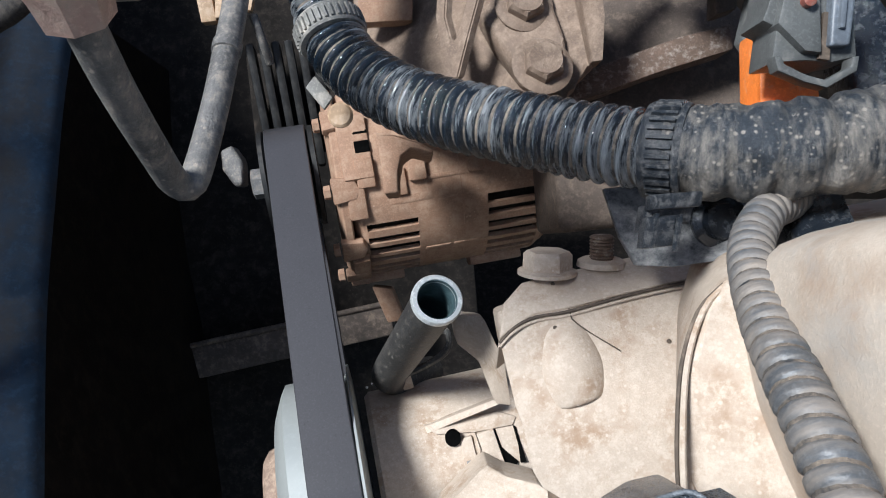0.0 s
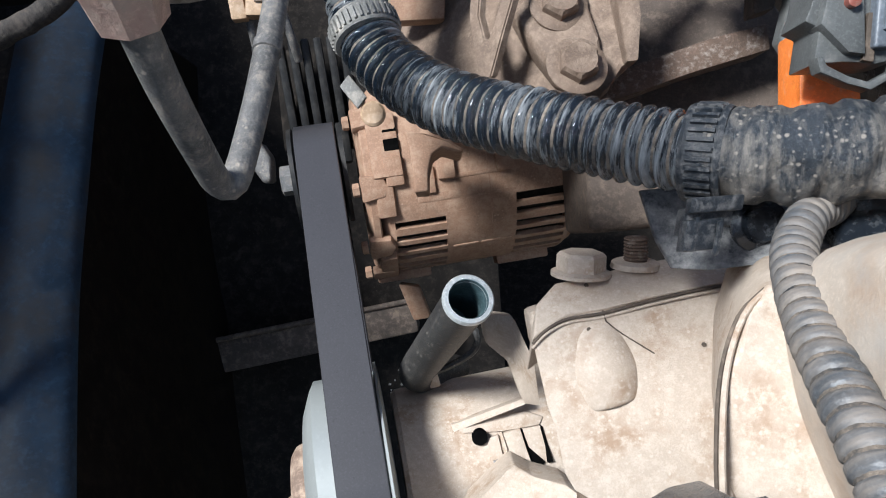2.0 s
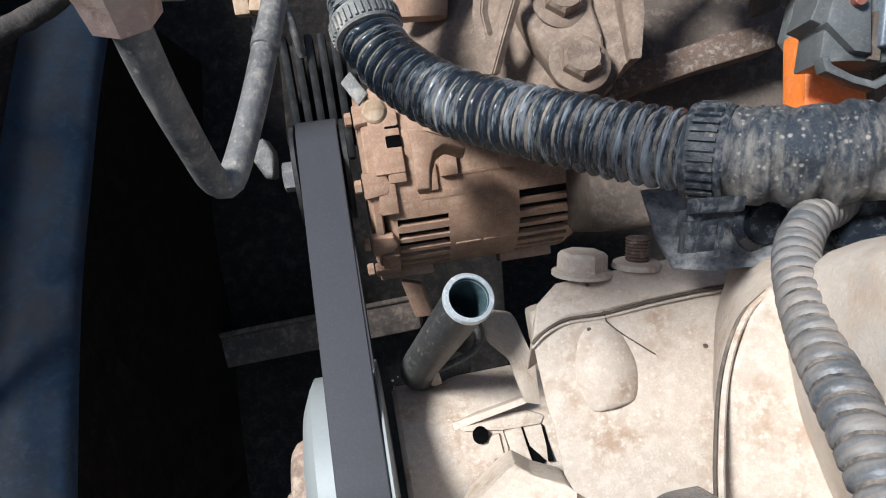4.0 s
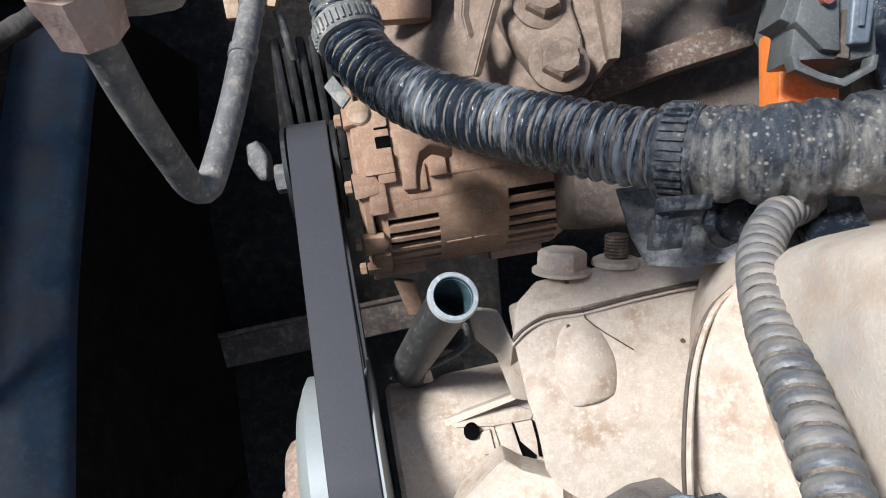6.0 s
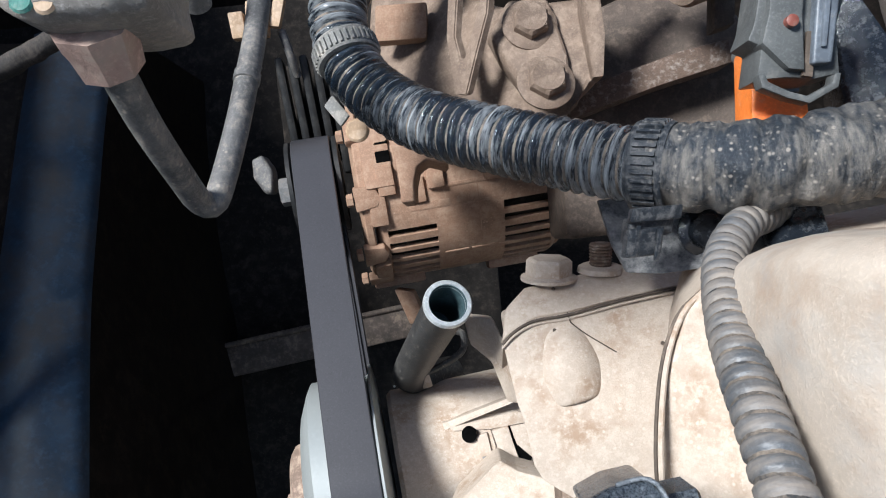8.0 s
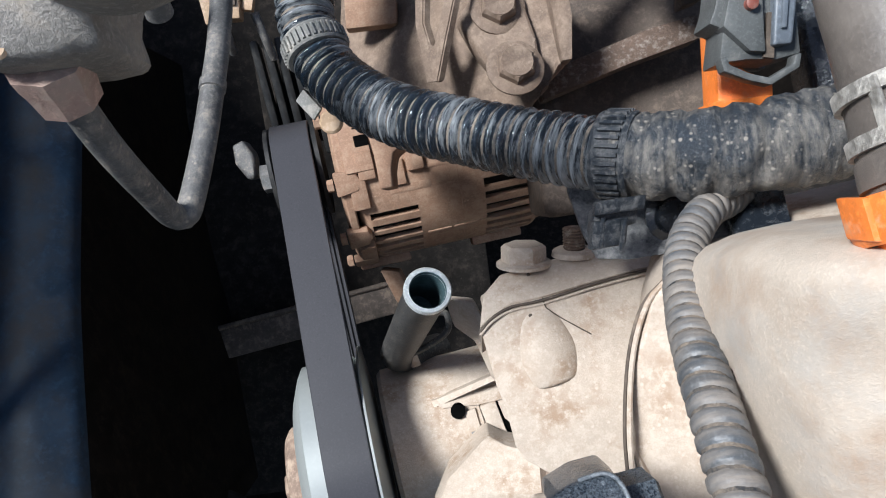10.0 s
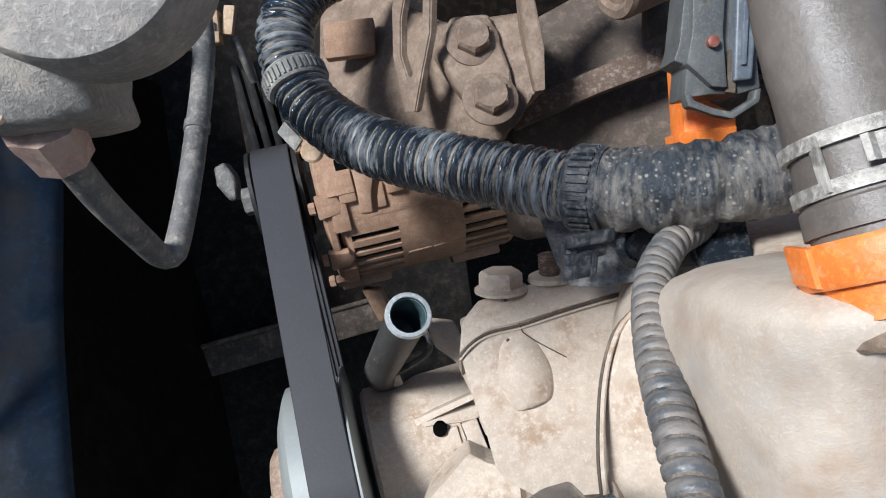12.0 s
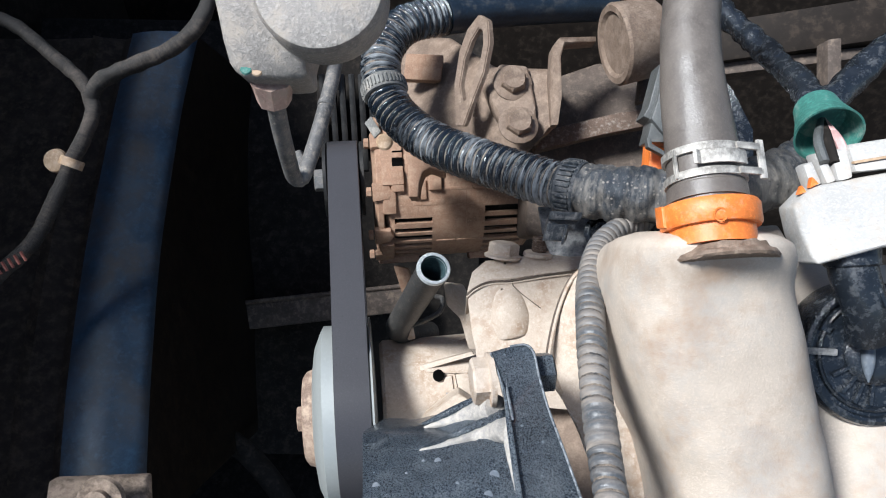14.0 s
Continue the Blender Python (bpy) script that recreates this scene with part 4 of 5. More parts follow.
def band(pts, s0, w, r, teeth, parent, name="band", mat=None):
    """A toothed strap round a hose."""
    path, s = spline(pts, 0.0005)
    i = int(np.argmin(abs(s - s0)))
    p, ax = Vector(path[i, :3]), Vector(path[i + 3, :3] - path[i - 3, :3])
    ob = part(name, lathe(p - ax.normalized() * w / 2, ax, [(0, r - 0.001), (0, r + 0.0006), (w * 0.1, r + 0.0012), (w * 0.2, r + 0.0006), (w * 0.8, r + 0.0006), (w * 0.9, r + 0.0012), (w, r + 0.0006), (w, r - 0.001)], 48), mat or M_BLACK, parent)
    x, y, z = basis_from(ax)
    tb = bmesh.new()
    for j in range(teeth):
        a = 2 * math.pi * j / teeth
        d = x * math.cos(a) + y * math.sin(a)
        block(p + d * (r + 0.0009), z, d.cross(z), d, (w * 0.62, 2 * math.pi * r / teeth * 0.45, 0.0018), 0, 1, tb)
    part("teeth", tb, mat or M_BLACK, ob)
    return ob


band(HP, s_ring, 0.0105, 0.0148, 36, hose, "cable_strap", M_STRAP)
part("strap_tail", block((-0.0555, 0.2693, 1.1588), Vector((0.6, -0.5, -0.5)), Vector((0.5, 0.6, 0.4)), TOCAM, (0.013, 0.007, 0.004), 0.0008), M_STRAP, hose)
part("clip_foot", lathe((-0.0496, 0.2805, 1.1374), TOCAM, [(0, 0.0062), (0.002, 0.0062), (0.003, 0.005), (0.003, 0.0)], 20), M_TAN, hose, "tan clip foot")
clamp = thing("hose_clip", (0.0778, 0.1779, 1.1965), "black ratchet strap clip holding the hose", "hose clip")
band(HP, s_clamp, 0.0135, 0.0158, 34, clamp, "strap", M_NYLON)
part("buckle", block((0.0737, 0.1613, 1.1912), Vector((0.9, 0.35, -0.1)), Vector((0.1, 0.6, 0.7)), TOCAM, (0.018, 0.009, 0.010), 0.0012), M_NYLON, clamp)
part("catch", block((0.0713, 0.1544, 1.1906), Vector((0.9, 0.3, -0.2)), Vector((0.1, 0.6, 0.7)), TOCAM, (0.014, 0.010, 0.007), 0.001), M_NYLON, clamp)
part("rail", block((0.0685, 0.1521, 1.1934), Vector((0.1, 0.6, 0.7)), Vector((0.9, 0.3, -0.2)), TOCAM, (0.011, 0.0018, 0.0025), 0.0005), M_NYLON, clamp)
part("rail", block((0.0758, 0.1516, 1.1924), Vector((0.1, 0.6, 0.7)), Vector((0.9, 0.3, -0.2)), TOCAM, (0.011, 0.0018, 0.0025), 0.0005), M_NYLON, clamp)
part("tail", block((0.0751, 0.1603, 1.1983), Vector((0.9, 0.3, -0.2)), Vector((0.1, 0.6, 0.7)), TOCAM, (0.020, 0.005, 0.005), 0.001), M_NYLON, clamp)

bplate = thing("clip_plate", (0.0857, 0.1897, 1.1524), "scuffed black sheet steel plate under the hose clip", "bracket")
part("plate", slab([(0.0627, 0.1975, 1.1681), (0.0680, 0.1805, 1.1591), (0.0729, 0.1698, 1.1556), (0.0844, 0.1648, 1.1610), (0.1169, 0.1571, 1.1786), (0.1239, 0.1848, 1.1762), (0.0930, 0.1991, 1.1713)], -TOCAM * 0.0035, 0.001), M_PLATE, bplate)
part("upright", slab([(0.1169, 0.1530, 1.1844), (0.1342, 0.1534, 1.1902), (0.1402, 0.1843, 1.1840), (0.1183, 0.1839, 1.1786)], -TOCAM * 0.006, 0.001), M_BLACK, bplate)
part("bolt_head", lathe((0.1001, 0.1776, 1.1714), TOCAM, [(0, 0.010), (0.002, 0.010), (0.003, 0.007), (0.006, 0.006), (0.006, 0.0)], 24), M_BLACK, bplate)

CP = [(*q, r) for q, r in (((0.1352, 0.1912, 1.1730), 0.0066), ((0.1190, 0.1740, 1.1842), 0.0066), ((0.1055, 0.1606, 1.1920), 0.0066), ((0.0936, 0.1390, 1.1978), 0.0068), ((0.0869, 0.1064, 1.2066), 0.0070), ((0.0850, 0.0712, 1.2154), 0.0069), ((0.0860, 0.0395, 1.2176), 0.0068), ((0.0887, 0.0105, 1.2180), 0.0067), ((0.0908, -0.0137, 1.2202), 0.0067), ((0.0928, -0.0369, 1.2220), 0.0067))]
cond = thing("corrugated_conduit", (0.0951, 0.1109, 1.1544), "dusty grey corrugated cable conduit with sparse tape", "conduit")
part("sleeve", tube(CP, 0.0082, 0.0006, 28, (0.0052, 0.0010, 1), wobble=0.0002), M_CONDUIT, cond, sharp=80)
part("groove_dust", tube([(*q[:3], q[3] - 0.00075) for q in CP], 0.007, 0.002, 24, wobble=0.0003), M_GROOVE, cond, "clay packed in the grooves", sharp=80)
tp = along(CP, (0.0853, 0.0274, 1.2145))
part("tape_wrap", tube([(*q[:3], q[3] + 0.0003) for q in CP], 0.007, 0.001, 28, (0.0052, 0.0006, 1), clip=(tp, tp + 0.02)), M_CONDUIT, cond, sharp=80)

# ---- radiator hose, orange ring and spring clamp ----
RP = [(0.1270, 0.0717, 1.2620), (0.1252, 0.0797, 1.2673), (0.1230, 0.0887, 1.2737), (0.1195, 0.1078, 1.2846), (0.1150, 0.1293, 1.2971), (0.1114, 0.1519, 1.3099), (0.1113, 0.1775, 1.3224), (0.1144, 0.2045, 1.3333), (0.1219, 0.2475, 1.3449)]
rad = thing("coolant_hose", (0.1090, 0.1238, 1.3143), "thick brown-grey rubber coolant hose with dusty sheen", "hose")
s_or = along(RP, (0.1227, 0.0878, 1.2735))
part("rubber", tube([(*q, r) for q, r in zip(RP, (0.0155, 0.0155, 0.0155, 0.0152, 0.0140, 0.0128, 0.0124, 0.0122, 0.0122))], 0.0142, 0.004, 48, wobble=0.0005, clip=(0.02, 9)), M_RUBBER, rad, sharp=80)
path_, s_ = spline(RP, 0.0005)
def on_hose(q):
    i = int(np.argmin(np.linalg.norm(path_[:, :3] - np.array(q), axis=1)))
    return Vector(path_[i, :3]), Vector(path_[min(i + 4, len(path_) - 1), :3] - path_[max(i - 4, 0), :3]).normalized()


oc, oa = on_hose((0.1230, 0.0887, 1.2737))
oring = thing("orange_collar", oc, "bright orange plastic collar round the hose neck", "collar")
part("outer_ring", lathe(oc - oa * 0.0035, oa, [(0, 0.0145), (0, 0.0192), (0.0012, 0.0200), (0.0085, 0.0200), (0.0098, 0.0192), (0.0098, 0.0145)], 64), M_ORANGE, oring)
part("neck_ring", lathe(oc - oa * 0.011, oa, [(0, 0.0140), (0, 0.0172), (0.0085, 0.0172), (0.0085, 0.0140)], 64), M_ORANGE, oring)
part("lug", block(oc - oa * 0.001 - Vector((0.0195, 0, 0)), (1, 0, 0), oa, TOCAM, (0.003, 0.009, 0.010), 0.0008), M_ORANGE, oring)
part("mark", lathe(oc + oa * 0.0015 + TOCAM * 0.0197 - Vector((0.003, 0, 0)), TOCAM, [(0, 0.0028), (0.0006, 0.0028), (0.0006, 0.0022), (0, 0.0022)], 24, closed=True), M_ORANGE, oring)
part("flange_plate", rough_up(lathe(oc - oa * 0.0168 + Vector((0.0035, 0, 0)), oa, [(0, 0.014), (0, 0.0208), (0.0010, 0.0214), (0.0024, 0.0208), (0.0036, 0.0185), (0.0060, 0.0172), (0.0060, 0.014)], 72), 0.0008, 320), M_BLOCK, cover, "dark flaking flange gasket")

sc, sa = on_hose((0.1196, 0.1075, 1.2843))
part("moulded_disc", lathe(Vector((0.1165, 0.1057, 1.2986)) - TOCAM * 0.004, TOCAM, [(0, 0.0052), (0.0032, 0.0052), (0.0036, 0.0046), (0.0036, 0.0)], 28), M_RUBBER, rad, "round moulded mark")
ql, qa = on_hose((0.1212, 0.0983, 1.2792))
part("cuff", lathe(ql - qa * 0.0035, qa, [(0, 0.0150), (0, 0.0163), (0.006, 0.0160), (0.007, 0.0150)], 48), M_RUBBER, rad, "thick hose end cuff")
spring = thing("spring_clamp", sc, "corroded pale spring-steel hose clamp", "hose clamp")
for k in (-1, 1):
    part("band", lathe(sc + sa * (0.0052 * k - 0.0016), sa, [(0, 0.0152), (0, 0.0166), (0.0032, 0.0166), (0.0032, 0.0152)], 48, closed=True), M_CLIP, spring)
rt = Vector((0.97, 0.1, 0.12))
rt = (rt - sa * rt.dot(sa)).normalized()
fw_ = rt.cross(sa)
fw_ = fw_ if fw_.dot(TOCAM) > 0 else -fw_


def round_at(deg, rr, up=0.0):
    """A point round the clamp: degrees from the viewer's side towards the right."""
    return sc + (fw_ * math.cos(radians(deg)) + rt * math.sin(radians(deg))) * rr + sa * up


tg = bmesh.new()
prev = None
for d_ in range(-26, 48, 4):
    rr = 0.0176 + (0.0015 if d_ < -18 else 0)
    ring = [tg.verts.new(round_at(d_, rr + h, u)) for u, h in ((-0.0028, 0), (0.0028, 0), (0.0028, 0.001), (-0.0028, 0.001))]
    if prev:
        for j in range(4):
            tg.faces.new((prev[j], prev[(j + 1) % 4], ring[(j + 1) % 4], ring[j]))
    else:
        tg.faces.new(ring)
    prev = ring
tg.faces.new(prev[::-1])
part("tongue", tg, M_CLIP, spring)
part("bridge", block(round_at(-58, 0.0160), sa, rt.cross(sa), round_at(-58, 1.0) - sc, (0.0125, 0.004, 0.0015), 0.0004), M_CLIP, spring)
e0, e1 = round_at(38, 0.0170), round_at(64, 0.0215)
ea_ = (e1 - e0).normalized()
for k in (-1, 1):
    part("ear_side", block((e0 + e1) / 2 + sa * 0.0052 * k, ea_, sa, ea_.cross(sa), ((e1 - e0).length + 0.002, 0.0030, 0.0014), 0.0004), M_CLIP, spring)
part("ear_end", block(e1 + ea_ * 0.001, sa, ea_, ea_.cross(sa), (0.0165, 0.0032, 0.0014), 0.0005), M_CLIP, spring)

# ---- black engine mount bracket ----
mount = thing("engine_mount", (0.0405, 0.0188, 1.1966), "scuffed black-painted cast engine mount bracket", "bracket")
SINK = Vector((0.04, 0.52, -0.85))
arm = slab([(0.0402, 0.0537, 1.2123), (0.0487, 0.0596, 1.2101), (0.0567, 0.0611, 1.2109), (0.0604, 0.0570, 1.2110), (0.0636, 0.0459, 1.2087), (0.0684, 0.0327, 1.2058), (0.0752, 0.0161, 1.2037), (0.0859, -0.0108, 1.1999), (0.0593, -0.0170, 1.2059), (0.0525, 0.0152, 1.2114), (0.0478, 0.0336, 1.2109), (0.0446, 0.0442, 1.2114)], SINK * 0.03, 0.0014, 3)
part("arm", rough_up(arm, 0.0002, 250), M_PAINT, mount)
base = slab([(-0.0139, 0.0268, 1.1743), (-0.0058, 0.0339, 1.1666), (0.0149, 0.0392, 1.1657), (0.0360, 0.0443, 1.1823), (0.0495, 0.0337, 1.1987), (0.0542, 0.0122, 1.2031), (0.0602, -0.0160, 1.2040), (-0.0017, -0.0258, 1.2067)], SINK * 0.03, 0.0016, 3)
base_tree = BVHTree.FromBMesh(base)
part("base", rough_up(base, 0.0002, 250), M_PAINT, mount)
part("rib", slab([(0.0467, 0.0398, 1.2133), (0.0487, 0.0355, 1.2126), (0.0529, 0.0173, 1.2125), (0.0595, -0.0137, 1.2089), (0.0569, -0.0140, 1.2088), (0.0509, 0.0153, 1.2109)], SINK * 0.01, 0.0007), M_PAINT, mount)


def laid(q, lift=0.0):
    """The point of the bracket's face under q."""
    hit = base_tree.ray_cast(Vector(q) - SINK * 0.08, SINK)[0]
    return (hit or Vector(q)) - SINK * lift


def fillet(pts):
    """Dust packed in a corner: a tapered bead sunk into the face."""
    return rough_up(tube([(*laid(q, -0.55 * r), r) for q, r in pts], 0.004, 0.0012, 20), 0.0004, 400)


part("rear_face", rough_up(slab([(-0.0224, 0.0582, 1.1154), (-0.0226, 0.1138, 1.0306), (-0.0005, 0.1109, 1.0398), (0.0240, 0.0875, 1.0979), (0.0361, 0.0484, 1.1765), (0.0145, 0.0431, 1.1598), (-0.0066, 0.0373, 1.1602)], SINK * 0.02, 0.001, 2), 0.0008, 140), M_PAINT, mount)
part("ridge", tube([(*laid(q, 0.4 * r), r) for q, r in (((0.0113, 0.0141, 1.1878), 0.0004), ((0.0188, 0.0170, 1.1899), 0.0011), ((0.0281, 0.0219, 1.1909), 0.0018), ((0.0398, 0.0261, 1.1965), 0.0024), ((0.0505, 0.0295, 1.2015), 0.0030))], 0.002, 0.002, 14), M_PAINT, mount)
part("edge_bar", tube([(*q, r) for q, r in (((0.0378, 0.0453, 1.1857), 0.0022), ((0.0359, 0.0453, 1.1832), 0.0022), ((0.0253, 0.0438, 1.1732), 0.0020), ((0.0147, 0.0410, 1.1647), 0.0014), ((0.0094, 0.0399, 1.1614), 0.0005))], 0.002, 0.002, 12), M_PAINT, mount)
part("packed_dust", fillet([((0.0144, 0.0371, 1.1679), 0.0006), ((0.0271, 0.0358, 1.1793), 0.0028), ((0.0382, 0.0346, 1.1909), 0.0055), ((0.0465, 0.0337, 1.1989), 0.0065)]), M_PACK, mount, "pale dust packed in the pocket")
part("packed_dust", fillet([((0.0146, 0.0121, 1.1926), 0.0005), ((0.0263, 0.0154, 1.1946), 0.0018), ((0.0380, 0.0179, 1.1987), 0.0032), ((0.0471, 0.0193, 1.2034), 0.0052), ((0.0515, 0.0194, 1.2072), 0.0055)]), M_PACK, mount, "pale dust packed in the pocket")
part("packed_dust", fillet([((0.0514, 0.0254, 1.2045), 0.0035), ((0.0540, 0.0139, 1.2046), 0.0036), ((0.0565, 0.0019, 1.2044), 0.0028), ((0.0590, -0.0092, 1.2035), 0.0022)]), M_PACK, mount, "pale dust packed in the pocket")
for q_, r_ in (((0.0238, 0.0079, 1.1948), 0.0016), ((0.0475, 0.0026, 1.2002), 0.0022), ((0.0005, -0.0036, 1.1902), 0.0017), ((0.0458, -0.0056, 1.1997), 0.0019), ((0.0176, 0.0081, 1.1927), 0.0008), ((0.0116, 0.0002, 1.1955), 0.0007), ((0.0333, 0.0008, 1.1944), 0.0009)):
    part("dried_drop", lathe(laid(q_, -0.0002), -SINK, [(0, r_), (0.0003, r_ * 0.92), (0.00036, r_ * 0.7), (0.00028, 0.0)], 18), M_LATCH, mount, "dried water spot")
# Thin pale beads put the lit edge of the arm into colour.
part("edge_highlight", tube([(0.0492, 0.0596, 1.2104), (0.0564, 0.0609, 1.2113), (0.0602, 0.0569, 1.2111), (0.0634, 0.0457, 1.2088), (0.0681, 0.0325, 1.2059), (0.0749, 0.0160, 1.2039), (0.0854, -0.0099, 1.2002)], 0.0006, 0.002, 10), M_EDGE_GLINT, mount, "pale bead standing in for the edge highlight")
part("edge_highlight", tube([(0.0408, 0.0534, 1.2124), (0.0450, 0.0441, 1.2117), (0.0483, 0.0335, 1.2112), (0.0518, 0.0190, 1.2115)], 0.0005, 0.002, 10), M_EDGE_GLINT, mount, "pale bead standing in for the edge highlight")
# Fin coloured pale for the bright line along the rib.
part("fin", tube([(*q, r) for q, r in (((0.0487, 0.0384, 1.2132), 0.0002), ((0.0496, 0.0344, 1.2122), 0.0007), ((0.0507, 0.0295, 1.2114), 0.0010), ((0.0524, 0.0223, 1.2104), 0.0011))], 0.002, 0.002, 12), M_EDGE_GLINT, mount, "pale fin with its highlight in the colour")
mbolt = part("pivot_bolt", lathe((0.0432, 0.0473, 1.2007), -EX, [(0, 0.0125), (0.0022, 0.0125), (0.0026, 0.011)], 40), M_CAST, mount, "dusty pivot bolt")
part("head", lathe((0.0432, 0.0473, 1.2007), -EX, [(0.002, 0.0105), (0.0088, 0.0105), (0.0098, 0.0092), (0.0098, 0.0)], 6, phase=0.5), M_CAST, mbolt, sharp=25)
part("nut", lathe((0.0621, 0.0569, 1.1958), EX, [(0, 0.0095), (0.008, 0.0095), (0.009, 0.008)], 6, phase=0.2), M_PAINT, mount, sharp=25)

# ---- open steel pipe ----
pipe = thing("open_pipe", (-0.0122, 0.2177, 1.0432), "open-ended grey steel coolant pipe with a bright cut rim", "pipe")
pm, pf = Vector((-0.0012, 0.2020, 1.0931)), Vector((-0.0305, 0.2381, 0.9792))
pa = (pm - pf).normalized()
L_ = (pm - pf).length
part("barrel", lathe(pf, pa, [(0, 0.0095), (0, 0.0113), (L_ - 0.006, 0.0113), (L_ - 0.004, 0.0121), (L_ - 0.001, 0.0121), (L_ - 0.001, 0.0095)], 48, closed=True), M_PIPED, pipe)
part("rim", lathe(pf, pa, [(L_ - 0.003, 0.0093), (L_ - 0.003, 0.0123), (L_ - 0.0005, 0.0123), (L_ + 0.0003, 0.0117), (L_ + 0.0003, 0.0098)], 48, closed=True), M_ZINC, pipe, "bright zinc rim")
part("bore", lathe(pf, pa, [(L_ - 0.04, 0.0), (L_ - 0.04, 0.0091), (L_ - 0.0005, 0.0094), (L_ - 0.0005, 0.0097), (L_ - 0.042, 0.0097)], 40), M_BORE, pipe, "teal corroded bore")
part("elbow", tube([tuple(pf + pa * 0.004), tuple(pf - pa * 0.006), (-0.0349, 0.2455, 0.9551), (-0.0272, 0.2583, 0.9323), (-0.0109, 0.2782, 0.9085)], 0.0112, 0.003, 28), M_PIPED, pipe)
part("strap", tube([(-0.0292, 0.2302, 0.9787), (-0.0132, 0.2297, 0.9906), (0.0017, 0.2336, 1.0024), (0.0028, 0.2414, 1.0095), (-0.0032, 0.2487, 1.0031)], 0.0022, 0.002, 8), M_PIPED, pipe)
part("support_tab", slab([(-0.0293, 0.2425, 0.9587), (-0.0225, 0.2440, 0.9664), (-0.0190, 0.2378, 0.9536), (-0.0257, 0.2388, 0.9483)], -TOCAM * 0.004, 0.001), M_CAST, pipe)

# ---- valve canister and bent tube ----
can = thing("valve_block", (-0.0636, 0.1220, 1.3193), "pitted grey aluminium valve block with a round cap", "valve block")
body = slab([(-0.0931, 0.1406, 1.3386), (-0.0893, 0.1309, 1.3268), (-0.0854, 0.1220, 1.3143), (-0.0815, 0.1164, 1.3048), (-0.0761, 0.1156, 1.3009), (-0.0593, 0.1187, 1.2997), (-0.0503, 0.1197, 1.3013), (-0.0509, 0.1237, 1.3104), (-0.0350, 0.1478, 1.3407)], -TOCAM * 0.03, 0.004, 3)
part("body", rough_up(body, 0.0004, 300), M_ALU, can)
cap_c = Vector((-0.0442, 0.1300, 1.3386))
part("cap", lathe(cap_c - TOCAM * 0.02, TOCAM, [(0, 0.024), (0, 0.0268), (0.018, 0.0268), (0.0205, 0.0255), (0.021, 0.024), (0.0213, 0.0)], 64), M_ALU, can, "smooth round end cap")
part("paint_mark", lathe(Vector((-0.0752, 0.1160, 1.3063)) - TOCAM * 0.0030, TOCAM, [(0, 0.0028), (0.0006, 0.0022), (0.0007, 0.0)], 14), M_GREEN, can, "green paint mark")
part("paint_mark", lathe(Vector((-0.0706, 0.1161, 1.3057)) - TOCAM * 0.0030, TOCAM, [(0, 0.0026), (0.0006, 0.002), (0.0007, 0.0)], 14), M_TAN, can, "yellowed paint mark")
na, nb = Vector((-0.0689, 0.1277, 1.2937)), Vector((-0.0694, 0.1285, 1.2810))
part("pipe_nut", lathe(na, nb - na, [(0, 0.0098), (0.003, 0.0095), (0.0055, 0.0088), ((nb - na).length, 0.0078), ((nb - na).length, 0.0)], 8, phase=0.3), M_COPPER, can, "pinkish tarnished pipe nut")
vt = [(-0.0693, 0.1285, 1.2850), (-0.0707, 0.1337, 1.2600), (-0.0728, 0.1433, 1.2310), (-0.0732, 0.1478, 1.2175), (-0.0710, 0.1505, 1.2130), (-0.0690, 0.1557, 1.2149), (-0.0682, 0.1787, 1.2195), (-0.0675, 0.2012, 1.2265), (-0.0679, 0.2240, 1.2324), (-0.0707, 0.2493, 1.2394), (-0.0793, 0.2860, 1.2600)]
bent = thing("bent_tube", (-0.0713, 0.1505, 1.2130), "grey steel brake tube bent into a narrow V", "tube")
part("tube", tube(vt, 0.0043, 0.002, 24), M_PIPE, bent)
vr, va = Vector((-0.0675, 0.2012, 1.2265)), Vector((-0.0674, 0.2120, 1.2295)) - Vector((-0.0675, 0.1906, 1.2236))
part("ferrule", lathe(vr, va, [(-0.0022, 0.0042), (-0.0018, 0.0048), (0.0018, 0.0048), (0.0022, 0.0042)], 24), M_PIPE, bent)

# ---- wiring at the fender ----
cab = thing("taped_cable", (-0.2970, 0.2680, 1.0979), "black taped cable strapped to the panel with a tan clip", "cable")
part("cable", tube([(-0.2953, 0.3160, 1.1280), (-0.2960, 0.3131, 1.1252), (-0.2915, 0.3050, 1.1180), (-0.2913, 0.2836, 1.1089), (-0.2984, 0.2656, 1.0957), (-0.3054, 0.2369, 1.0768), (-0.3143, 0.2110, 1.0607), (-0.3307, 0.1829, 1.0498), (-0.3465, 0.1571, 1.0411)], 0.0060, 0.003, 18, wobble=0.001), M_LOOM, cab)
part("branch", tube([(-0.2948, 0.3115, 1.1237), (-0.2896, 0.3223, 1.1331), (-0.2662, 0.3342, 1.1423), (-0.2363, 0.3479, 1.1527), (-0.2160, 0.3649, 1.1667), (-0.2042, 0.3917, 1.1902)], 0.0064, 0.003, 18, wobble=0.0012), M_LOOM, cab)
part("branch", tube([(-0.2953, 0.3148, 1.1268), (-0.3082, 0.3235, 1.1355), (-0.3256, 0.3316, 1.1440), (-0.3456, 0.3411, 1.1539), (-0.3676, 0.3487, 1.1623), (-0.4031, 0.3547, 1.1701)], 0.0055, 0.003, 18, wobble=0.0012), M_LOOM, cab)
